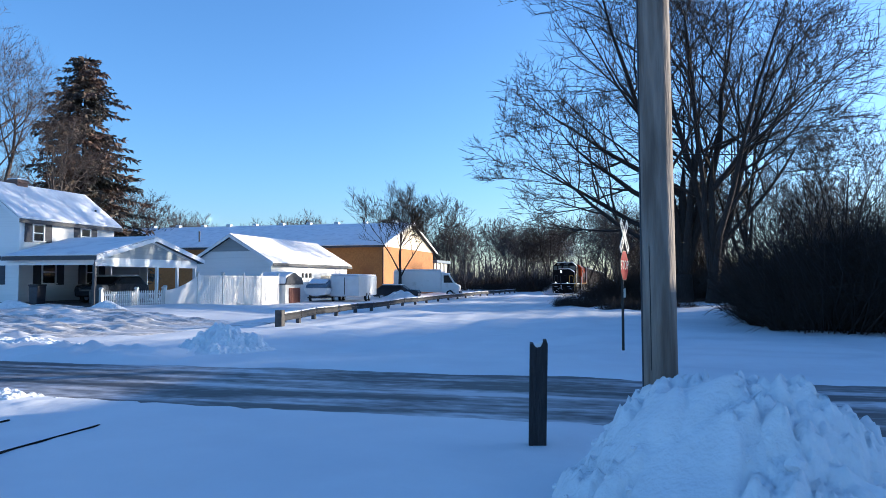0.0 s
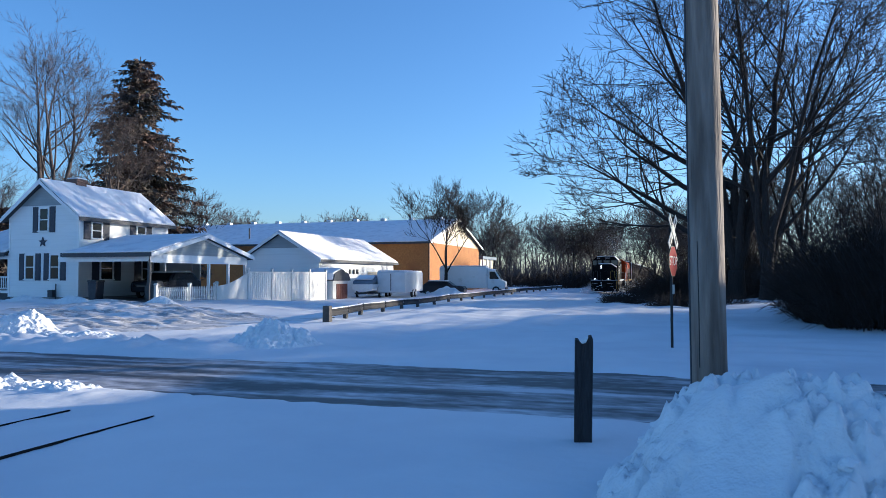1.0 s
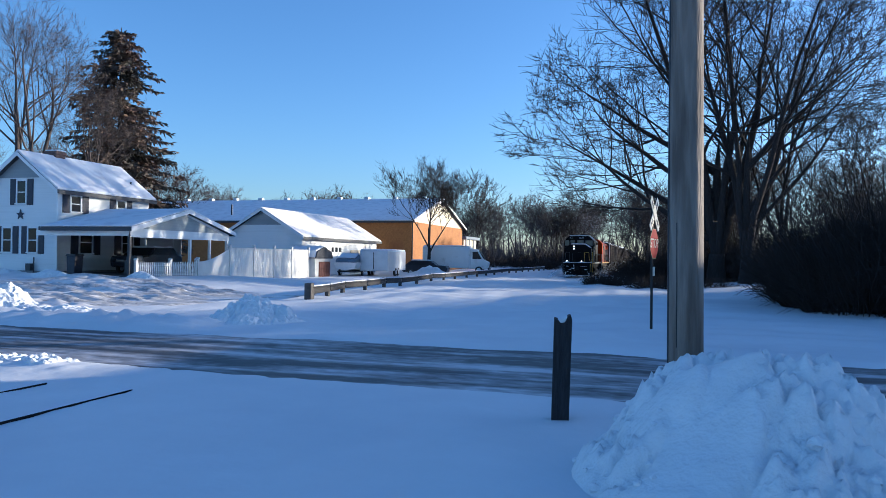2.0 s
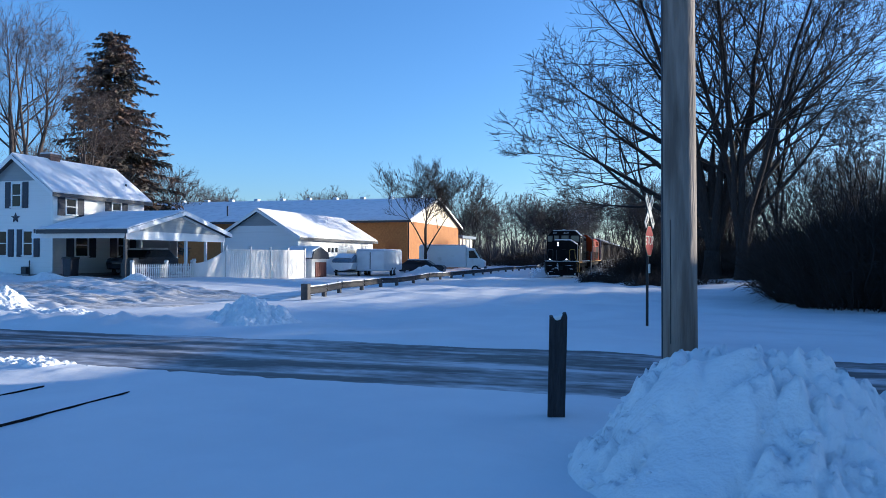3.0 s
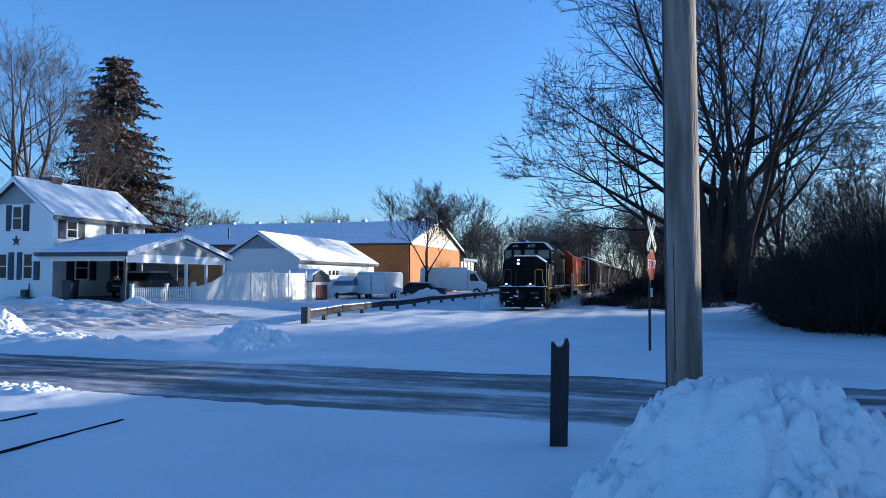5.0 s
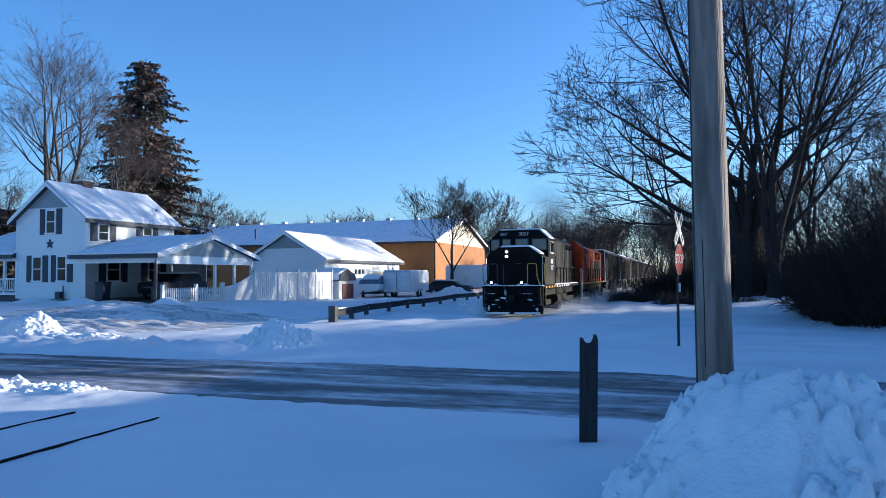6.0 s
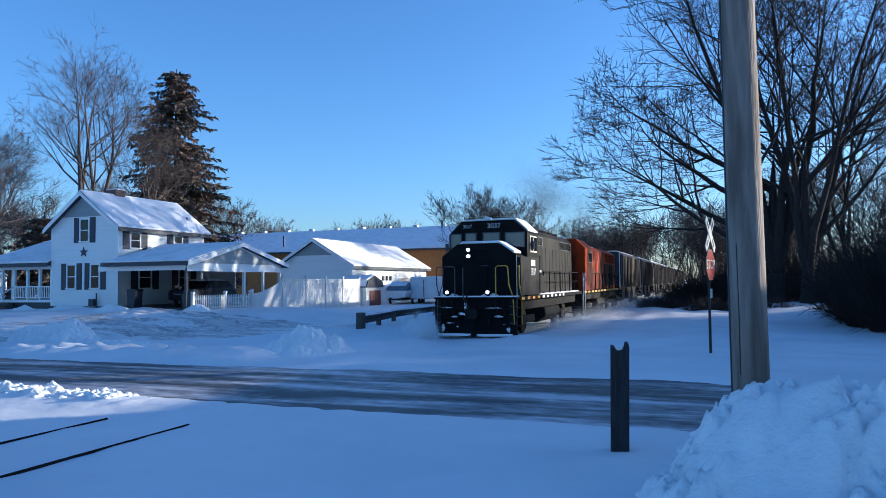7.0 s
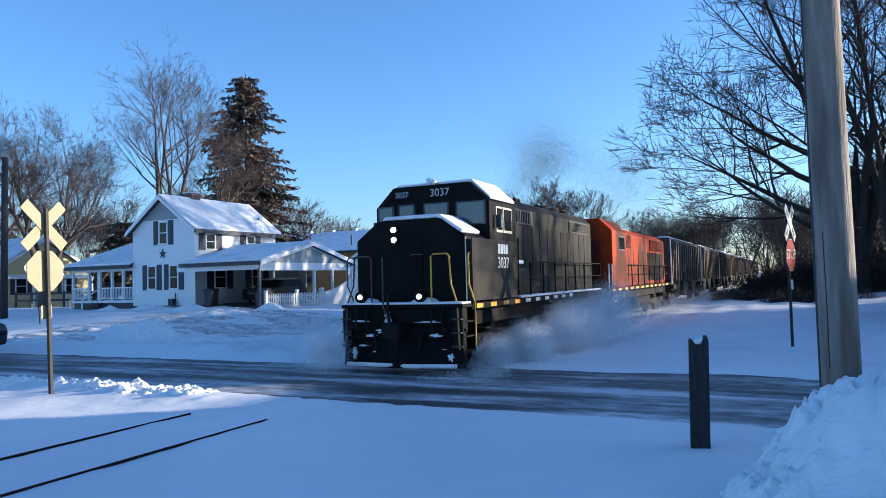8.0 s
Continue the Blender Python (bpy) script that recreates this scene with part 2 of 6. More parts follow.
def part(name, shape, mat, parent=None, label="", bevel=0.0, smooth=False, at=None):
    """One mesh object, under a thing or under a part."""
    me = shape.mesh(name, smooth) if isinstance(shape, Shape) else shape
    if not me.materials:
        me.materials.append(mat)
    ob = new(name, me)
    if at is not None:
        ob.matrix_basis = at
    if parent:
        ob.parent = parent
    if bevel:
        mod = ob.modifiers.new("bevel", "BEVEL")
        mod.width, mod.segments, mod.limit_method, mod.angle_limit = bevel, 2, "ANGLE", radians(30)
    if label:
        ob["label"] = label
    return ob


def thing(name, label, category, at=None, group="", kind=""):
    ob = tagged(new(name), label, category, group, kind)
    if at is not None:
        ob.matrix_basis = at
    return ob


def smooth01(a, b, x):
    s = min(1.0, max(0.0, (x - a) / (b - a)))
    return s * s * (3 - 2 * s)


def lumps(x, y, scale, seed=0.0):
    return noise.noise(Vector((x * scale + seed, y * scale - seed, seed * 0.37)))


def chunky(x, y, scale, seed=0.0):
    """Rounded clods: high in cell middles, low in the joints."""
    d = noise.voronoi(Vector((x * scale + seed, y * scale, seed)))[0]
    return min(1.0, (d[1] - d[0]) * 1.6)


# ---- ground ----
ROAD_Y0, ROAD_Y1 = 10.1, 14.5


def pile(x, y, cx, cy, rx, ry, h):
    d = math.hypot((x - cx) / rx, (y - cy) / ry)
    return h * (1 - smooth01(0.15, 1.0, d)) if d < 1 else 0.0


def ground_z(x, y):
    lot = smooth01(-16.5, -25, x) * smooth01(17, 30, y) * (0.55 - 0.40 * smooth01(35, 46, y))
    field = smooth01(0, 6, x) * smooth01(25, 50, y) * 0.25
    z = lot + field + 0.05 * lumps(x, y, 0.25) + 0.03 * lumps(x * 2, y * 0.6, 0.5, 3) + 0.012 * lumps(x, y, 1.8, 7)
    # wind-blown ridges beside the track
    z += (0.10 * lumps(x * 1.0, y * 0.16, 0.8, 11) + 0.06 * lumps(x * 0.5, y * 1.3, 0.5, 5)) * smooth01(16, 24, y) * smooth01(8, -2, x) * smooth01(-17, -14, x)
    z += 0.10 * math.exp(-((x + 12.4) / 1.1) ** 2) * smooth01(28, 36, y)
    # long low drifts across the field
    z += (0.16 * max(0.0, 0.15 + lumps(x * 0.11 + 0.02 * y, y * 0.55, 1.0, 51)) + 0.07 * lumps(x * 0.3, y * 1.1, 1.0, 53)) * smooth01(15.5, 19, y) * smooth01(-14, -11, x) * smooth01(60, 45, y)
    # the track bed
    bed = math.exp(-((x - TRACK_X) / 1.9) ** 2) * smooth01(16, 20, y)
    z -= 0.10 * bed
    # the ploughed road and its berms
    edge = 0.35 * lumps(x, y, 0.45, 21) + 0.16 * lumps(x, y, 2.2, 9)
    inside = smooth01(ROAD_Y0 - 0.5, ROAD_Y0 + 0.35, y + edge) * (1 - smooth01(ROAD_Y1 - 0.35, ROAD_Y1 + 0.5, y + edge))
    z = z * (1 - inside) - 0.14 * inside
    off = 0.0 if abs(x - TRACK_X) > 3.2 else 0.75
    clod = 0.55 + 0.45 * chunky(x, y, 2.6) + 0.35 * lumps(x, y, 2.0, 2)
    near = math.exp(-((y - 9.35 + 0.3 * lumps(x, 0, 0.3)) / 0.55) ** 2)
    far = math.exp(-((y - 15.7 + 0.4 * lumps(x, 0, 0.25, 4)) / 0.9) ** 2)
    left = smooth01(-7.9, -9.4, x)
    z += clod * near * (0.10 * left + 0.02) + clod * far * (0.03 + 0.30 * smooth01(-8.8, -12, x)) * (1 - off) * smooth01(6, 1, x)
    z += 0.4 * (pile(x, y, -31.2, 29.7, 2.8, 0.8, 0.5) + pile(x, y, -27.2, 29.4, 1.9, 0.7, 0.45))
    # ruts of the driveway
    drive = smooth01(-17.5, -19, x) * smooth01(-29, -26, x) * smooth01(16, 19, y) * smooth01(31, 28, y)
    z += drive * (0.12 * lumps(x * 0.35 + 0.25 * y, y * 1.6, 1.5, 8) + 0.09 * chunky(x * 0.6, y, 1.5, 4) + 0.06 * lumps(x, y, 2.5, 14))
    # hollows along the two rails before the road
    if y < 10.2:
        near_rail = min(abs(x - TRACK_X - 0.72), abs(x - TRACK_X + 0.72))
        flat = math.exp(-(near_rail / 0.16) ** 2) * smooth01(8.6, 8.0, y)
        z = z * (1 - flat) + flat * (-0.012 + 0.022 * lumps(x, y, 3.5, 17) + 0.012 * lumps(x, y, 9.0, 27))
    z += 0.07 * lumps(x * 1.1 + 0.5 * y, y * 0.5, 0.9, 33) * smooth01(-3.6, -1.6, x) * smooth01(8.6, 7.2, y)
    # the knoll by the camera's feet
    z += 0.10 * smooth01(7.5, 4.5, y) * smooth01(-3.5, -0.5, x)
    return z


def spaced(stops):
    out = []
    for (a, step), (b, _) in zip(stops, stops[1:]):
        n = max(1, round((b - a) / step))
        out += [a + (b - a) * i / n for i in range(n)]
    return out + [stops[-1][0]]


def heightfield(xs, ys, fn):
    s = Shape()
    s.v = [(x, y, fn(x, y)) for y in ys for x in xs]
    w = len(xs)
    s.f = [(j * w + i, j * w + i + 1, (j + 1) * w + i + 1, (j + 1) * w + i) for j in range(len(ys) - 1) for i in range(w - 1)]
    return s


def build_ground():
    xs = spaced([(-1500, 300), (-300, 40), (-90, 5), (-40, 0.6), (-26, 0.22), (-9.4, 0.09), (-5.4, 0.16), (4, 0.5), (14, 2), (60, 20), (300, 200), (1500, 1)])
    ys = spaced([(-900, 200), (-100, 15), (-10, 1.5), (2, 0.3), (8, 0.12), (21, 0.28), (36, 0.7), (64, 2.5), (140, 25), (400, 200), (1600, 1)])
    tagged(part("ground", heightfield(xs, ys, ground_z), SNOW, smooth=True), "deep blue-shaded snow with ploughed banks over flat ground", "snow", kind="structure")
    xs, ys = spaced([(-160, 4), (-40, 1.0), (40, 4), (160, 1)]), spaced([(ROAD_Y0 - 0.9, 0.25), (ROAD_Y1 + 0.9, 1)])
    road = heightfield(xs, ys, lambda x, y: -0.055 + 0.02 * lumps(x * 0.3, y * 2, 0.7, 31))
    xs, ys = spaced([(-31, 0.14), (-14.5, 1)]), spaced([(16.2, 0.12), (30.5, 1)])

    def rutted(x, y):
        side = smooth01(-30.5, -28, x + 0.8 * lumps(x, y, 0.5, 61)) * smooth01(-15.0, -19.0, x - 0.45 * (y - 22) + 1.2 * lumps(x, y, 0.4, 63))
        on = side * smooth01(16.3, 17.2, y + 0.5 * lumps(x, y, 0.7, 64)) * smooth01(30.2, 28.6, y + 0.7 * lumps(x, y, 0.6, 65))
        return ground_z(x, y) - 0.16 + 0.19 * smooth01(0.2, 0.6, on) + 0.05 * lumps(x * 0.3, y * 2.2, 1.4, 66)
    tagged(part("driveway", heightfield(xs, ys, rutted), DRIVE, smooth=True), "rutted packed snow on the driveway", "driveway", kind="structure")
    tagged(part("road", road, ROAD, smooth=True), "slushy asphalt road with packed snow and wheel tracks", "road", kind="structure")


def build_track():
    for side in (-1, 1):
        rail = tagged(part("rail", Shape().prism([(-0.07, -0.14), (0.07, -0.14), (0.02, -0.06), (0.016, -0.01), (0.013, 0.010), (-0.013, 0.010), (-0.016, -0.01), (-0.02, -0.06)], "y", -40, 8.15), STEEL,
                          at=pose(TRACK_X + side * 0.72, 0, 0.0)), "rusty steel rail showing through the snow", "rail", "rails", "structure")
        tagged(part("rail", Shape().box(-0.036, 0.036, 8.15, 260, -0.3, -0.2), STEEL, at=pose(TRACK_X + side * 0.72, 0, 0)),
               "steel rail buried in snow", "rail", "rails", "structure")


def snow_heap(x, y, rx, ry, h, label, step=0.06, rough=1.0, name="snow_mound"):
    """A ploughed ridge of broken clods, sunk a little into the ground."""
    xs = [x - rx + 2 * rx * i / max(8, round(2 * rx / step)) for i in range(max(8, round(2 * rx / step)) + 1)]
    ys = [y - ry + 2 * ry * i / max(8, round(2 * ry / step)) for i in range(max(8, round(2 * ry / step)) + 1)]

    def top(a, c):
        d = math.hypot((a - x) / rx, (c - y) / ry) + 0.22 * lumps(a, c, 0.9, 41)
        z = h * (1 - smooth01(0.0, 0.95, d)) * (0.8 + 0.35 * lumps(a, c, 0.8, 13))
        k = smooth01(0.0, 0.25 * h, z) * rough
        return ground_z(a, c) - 0.05 + z + k * (0.09 * (chunky(a, c, 2.6, x) - 0.4) + 0.08 * (chunky(a, c, 6.5, y) - 0.4) + 0.06 * lumps(a, c, 11, 3) + 0.10 * lumps(a, c, 2.2, 19)) * min(1.0, 0.4 + h)
    return tagged(part(name, heightfield(xs, ys, top), SNOW_LUMPY, smooth=False), label, "snow mound", "ploughed snow mounds")


build_ground()
build_track()
snow_heap(-20.6, 18.2, 2.4, 1.4, 1.15, "tall sunlit heap of ploughed snow beside the driveway")
snow_heap(-17.0, 17.6, 2.9, 0.9, 0.26, "low trailing ridge of ploughed snow")
snow_heap(-10.6, 17.4, 1.7, 1.5, 0.80, "ploughed snow heap near the guard rail's end", 0.05, 1.2)
for x, y, rx, ry, h in ((-33.6, 30.5, 2.4, 0.9, 0.55), (-29.4, 29.5, 1.9, 0.8, 0.45), (-24.3, 30.0, 1.5, 0.8, 0.5), (-36.8, 30.3, 1.6, 0.8, 0.4)):
    snow_heap(x, y, rx, ry, h, "shovelled snow heaped before the house", 0.09, 0.7)
snow_heap(-11.4, 9.65, 3.7, 1.0, 0.17, "low sunlit ridge of broken snow clods along the road", 0.035, 1.5)
snow_heap(-15.6, 9.3, 3.4, 1.0, 0.20, "low ridge of broken snow clods along the road", 0.06, 1.3)
snow_heap(-21.0, 9.4, 4.0, 0.9, 0.35, "low ridge of ploughed snow along the road", 0.09, 1.2)


# ---- trees ----
def turned(d, angle, around):
    """d bent by angle, to the side that around (radians) names."""
    side = d.cross(Vector((0, 0, 1)) if abs(d.z) < 0.95 else Vector((1, 0, 0))).normalized()
    other = side.cross(d)
    s = side * math.cos(around) + other * math.sin(around)
    return (d * math.cos(angle) + s * math.sin(angle)).normalized()


def grow(rng, limbs, twigs, start, d, length, radius, level, levels, lift=0.10, wild=0.13, kids=(5, 8), angle=(28, 60), thin=0.010):
    """A branch with its side branches: a crooked tapering rod, and shorter ones along it."""
    steps = 6 if level < 2 else (4 if level < levels - 1 else 3)
    pts, radii, p, v = [start.copy()], [radius], start.copy(), d.copy()
    for i in range(steps):
        v = (v + Vector((rng.gauss(0, wild), rng.gauss(0, wild), rng.gauss(0, wild * 0.7) + lift))).normalized()
        p = p + v * (length / steps)
        pts.append(p.copy())
        radii.append(max(thin * 0.35, radius * (1 - 0.85 * (i + 1) / steps)))
    if level >= levels - 1:
        twigs.tube(pts, radii, 3, caps=False)
    else:
        limbs.tube(pts, radii, 7 if level == 0 else (5 if level == 1 else 4), caps=False)
    if level >= levels:
        return
    count = max(3, rng.randint(*kids) + (3, 0, -2, -3)[min(level, 3)])
    for k in range(count):
        f = rng.uniform(0.25, 0.98) if level else rng.uniform(0.35, 0.98)
        i = min(steps - 1, int(f * steps))
        q = pts[i].lerp(pts[i + 1], f * steps - i)
        along = (pts[i + 1] - pts[i]).normalized()
        nd = turned(along, radians(rng.uniform(*angle)), rng.uniform(0, 2 * math.pi))
        if nd.z < -0.15:
            nd.z *= 0.3
            nd.normalize()
        grow(rng, limbs, twigs, q, nd, max(0.7, length * rng.uniform(0.40, 0.70) * (1.2 - 0.55 * f)), max(thin, radii[i] * rng.uniform(0.38, 0.58)), level + 1, levels, lift, wild * 1.1, kids, angle, thin)


def bare_tree(name, seed, height, radius, stems, levels, label, bark, twig, at, lift=0.10, fork=2.5, kids=(5, 8), tilt=(5, 32), group="", thin=0.018, limb_list=(), angle=(28, 60)):
    rng = random.Random(seed)
    limbs, twigs = Shape(), Shape()
    limbs.tube([(0, 0, -0.5), (0, 0, 0.25), (0.03, 0.02, fork * 0.6), (0.05, 0, fork)], [radius * 1.5, radius * 1.2, radius, radius * 0.9], 9)
    for k in range(stems):
        a = 2 * math.pi * (k + rng.uniform(-0.25, 0.25)) / stems
        t = radians(rng.uniform(*tilt))
        d = Vector((math.sin(t) * math.cos(a), math.sin(t) * math.sin(a), math.cos(t)))
        grow(rng, limbs, twigs, Vector((0.05, 0, fork * rng.uniform(0.75, 0.98))), d, (height - fork) * rng.uniform(0.82, 1.0), radius * rng.uniform(0.5, 0.75), 0, levels, lift, 0.10, kids, angle, thin)
    if limb_list:
        high = max(z0 for z0, *rest in limb_list)
        limbs.tube([(0.05, 0, fork * 0.8), (0.0, 0, high * 0.6), (0.0, 0, high), (0.12, 0.05, high + 2.5)], [radius * 0.75, radius * 0.6, radius * 0.45, 0.03], 8)
    for z0, az, el, length in limb_list:
        d = Vector((math.cos(radians(el)) * math.sin(radians(az)), math.cos(radians(el)) * math.cos(radians(az)), math.sin(radians(el))))
        grow(rng, limbs, twigs, Vector((0, 0, z0)), d, length, radius * 0.45, 0, levels, 0.05, 0.10, kids, angle, thin)
    t = thing(name, label, "tree", at, group)
    part("trunk", limbs, bark, t, smooth=True)
    part("crown", twigs, twig, t, smooth=True)
    return t


def spruce(seed, height, at):
    """Drooping whorls, each bough hung with short needle sprays."""
    rng = random.Random(seed)
    wood, needles = Shape(), Shape()
    wood.tube([(0, 0, -0.5), (0.1, 0, height * 0.5), (0, 0.1, height)], [0.38, 0.22, 0.03], 8)
    z = 1.5
    while z < height - 0.3:
        f = 1 - z / height
        reach = 0.9 + 6.2 * f ** 0.66 * (0.85 + 0.3 * noise.noise(Vector((z * 0.55, seed, 0)))) * min(1.0, height / 17)
        for k in range(rng.randint(8, 12)):
            a = rng.uniform(0, 2 * math.pi)
            r = reach * rng.uniform(0.45, 1.2)
            d = Vector((math.cos(a), math.sin(a), 0))
            pts = [Vector((0, 0, z)) + d * (r * s) + Vector((0, 0, r * (0.10 * s - 0.42 * s * s + 0.18 * s ** 4))) for s in (0, 0.35, 0.7, 1)]
            wood.tube(pts, [0.05, 0.035, 0.02, 0.008], 3, caps=False)
            n = int(21 * r) + 8
            for j in range(n):
                s = rng.uniform(0.12, 1.0)
                q = pts[0] + d * (r * s) + Vector((0, 0, r * (0.10 * s - 0.42 * s * s + 0.18 * s ** 4)))
                side = Vector((-d.y, d.x, 0)) * rng.uniform(-1, 1)
                w = (side * 0.9 + d * rng.uniform(0.1, 0.8) + Vector((0, 0, rng.uniform(-0.8, 0.15)))).normalized()
                ln = rng.uniform(0.28, 0.72) * (0.75 + 0.4 * f)
                across = w.cross(Vector((rng.uniform(-1, 1), rng.uniform(-1, 1), rng.uniform(-1, 1)))).normalized() * ln * 0.16
                e = q + w * ln
                m = q.lerp(e, 0.45)
                needles.add([q, m + across, e, m - across], [(0, 1, 2, 3)])
        z += rng.uniform(0.26, 0.42)
    t = thing("spruce_tree", "tall dark spruce with brownish drooping boughs", "tree", at)
    part("trunk", wood, BARK, t, smooth=True)
    part("crown", needles, NEEDLE, t)
    return t


def brush_clump(seed, width, depth, height, stems, at, label, mat=None):
    """A thicket of crossing canes that starts at the ground."""
    rng = random.Random(seed)
    s = Shape()
    for k in range(stems):
        x, y = rng.uniform(-width, width), rng.uniform(-depth, depth)
        edge = 1 - 0.45 * (x / width) ** 2 - 0.35 * (y / depth) ** 2
        h = height * edge * rng.uniform(0.45, 1.15)
        p = Vector((x, y, -0.2))
        v = Vector((rng.gauss(0, 0.3) + 0.35 * x / width, rng.gauss(0, 0.3) + 0.3 * y / depth, 1)).normalized()
        pts = [p]
        for i in range(4):
            v = (v + Vector((rng.gauss(0, 0.22), rng.gauss(0, 0.22), -0.03))).normalized()
            pts.append(pts[-1] + v * h / 4)
        s.tube(pts, [0.022, 0.018, 0.014, 0.009, 0.005], 3, caps=False)
        for j in range(6):
            i = rng.randint(1, 3)
            q = pts[i].lerp(pts[i + 1], rng.random())
            w = turned((pts[i + 1] - pts[i]).normalized(), radians(rng.uniform(25, 80)), rng.uniform(0, 6.28))
            e = q + w * rng.uniform(0.3, 0.9)
            s.tube([q, q.lerp(e, 0.5) + Vector((0, 0, rng.uniform(-0.06, 0.06))), e], [0.010, 0.008, 0.004], 3, caps=False)
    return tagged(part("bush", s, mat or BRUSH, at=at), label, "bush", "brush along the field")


# ---- buildings ----
def gable_roof(parent, x0, x1, y0, y1, eave, ridge, along, over=0.35, snow=0.16, base=SHINGLE):
    """Two slopes of dark decking with a blanket of snow on each. along: the ridge's axis."""
    a0, a1, b0, b1 = (x0, x1, y0, y1) if along == "y" else (y0, y1, x0, x1)
    mid = (a0 + a1) / 2
    slope = (ridge - eave) / (mid - a0)
    for sgn, edge in ((-1, a0 - over), (1, a1 + over)):
        ez = eave - slope * over
        deck = Shape().prism([(edge, ez), (mid, ridge), (mid, ridge + 0.14), (edge, ez + 0.14)], along, b0 - over, b1 + over)
        roof = part("roof", deck, base, parent)
        top = Shape().prism([(edge - sgn * 0.03, ez + 0.145), (mid, ridge + 0.145), (mid, ridge + 0.145 + snow), (edge + sgn * 0.0, ez + 0.145 + snow * 0.8)], along, b0 - over + 0.02, b1 + over - 0.02)
        part("roof_snow", top, ROOF_SNOW, roof, "thick snow blanket on the roof", bevel=0.05)
        for end in (b0 - over - 0.03, b1 + over):
            part("bargeboard", Shape().prism([(edge, ez - 0.06), (mid, ridge - 0.06), (mid, ridge + 0.15), (edge, ez + 0.15)], along, end, end + 0.03), TRIM, parent)
        part("fascia", Shape().box(edge - 0.02, edge + 0.02, b0 - over, b1 + over, ez - 0.06, ez + 0.13) if along == "y"
             else Shape().box(b0 - over, b1 + over, edge - 0.02, edge + 0.02, ez - 0.06, ez + 0.13), DARK_TRIM, parent)


def wall_window(parent, axis, at_plane, out, a, z0, z1, width, shutters=True, glass=GLASS, shutter_w=0.4):
    """A sash window on a wall: casing, two panes with a meeting rail, sill, and shutters. axis x: wall across y; y: wall across x."""
    def bx(a0, a1, d0, d1, z0, z1):
        lo, hi = sorted((at_plane + out * d0, at_plane + out * d1))
        return Shape().box(a0, a1, lo, hi, z0, z1) if axis == "y" else Shape().box(lo, hi, a0, a1, z0, z1)
    w = part("window", bx(a - width / 2, a + width / 2, -0.04, 0.012, z0, z1), DARK_TRIM, parent)
    zm = (z0 + z1) / 2
    for p0, p1 in ((z0 + 0.03, zm - 0.02), (zm + 0.02, z1 - 0.03)):
        part("pane", bx(a - width / 2 + 0.04, a + width / 2 - 0.04, 0.012, 0.02, p0, p1), glass, w)
    for f0, f1, g0, g1 in ((-width / 2 - 0.09, -width / 2, z0, z1), (width / 2, width / 2 + 0.09, z0, z1), (-width / 2 - 0.09, width / 2 + 0.09, z1, z1 + 0.1), (-width / 2, width / 2, zm - 0.025, zm + 0.025)):
        part("casing", bx(a + f0, a + f1, 0.0, 0.05, g0, g1), TRIM, w)
    part("sill", bx(a - width / 2 - 0.12, a + width / 2 + 0.12, 0.0, 0.1, z0 - 0.07, z0), TRIM, w)
    if shutters:
        for c in (a - width / 2 - 0.12 - shutter_w / 2, a + width / 2 + 0.12 + shutter_w / 2):
            sh = part("shutter", bx(c - shutter_w / 2, c + shutter_w / 2, 0.0, 0.03, z0 - 0.1, z1 + 0.12), SHUTTER, parent)
            for j in range(8):
                zz = z0 - 0.02 + j * (z1 - z0) / 8
                part("slat", bx(c - shutter_w / 2 + 0.05, c + shutter_w / 2 - 0.05, 0.03, 0.042, zz, zz + (z1 - z0) / 8 - 0.05), SHUTTER, sh)


HX0, HX1, HY0, HY1, HZ = -36.55, -31.57, 31.88, 39.3, 0.45


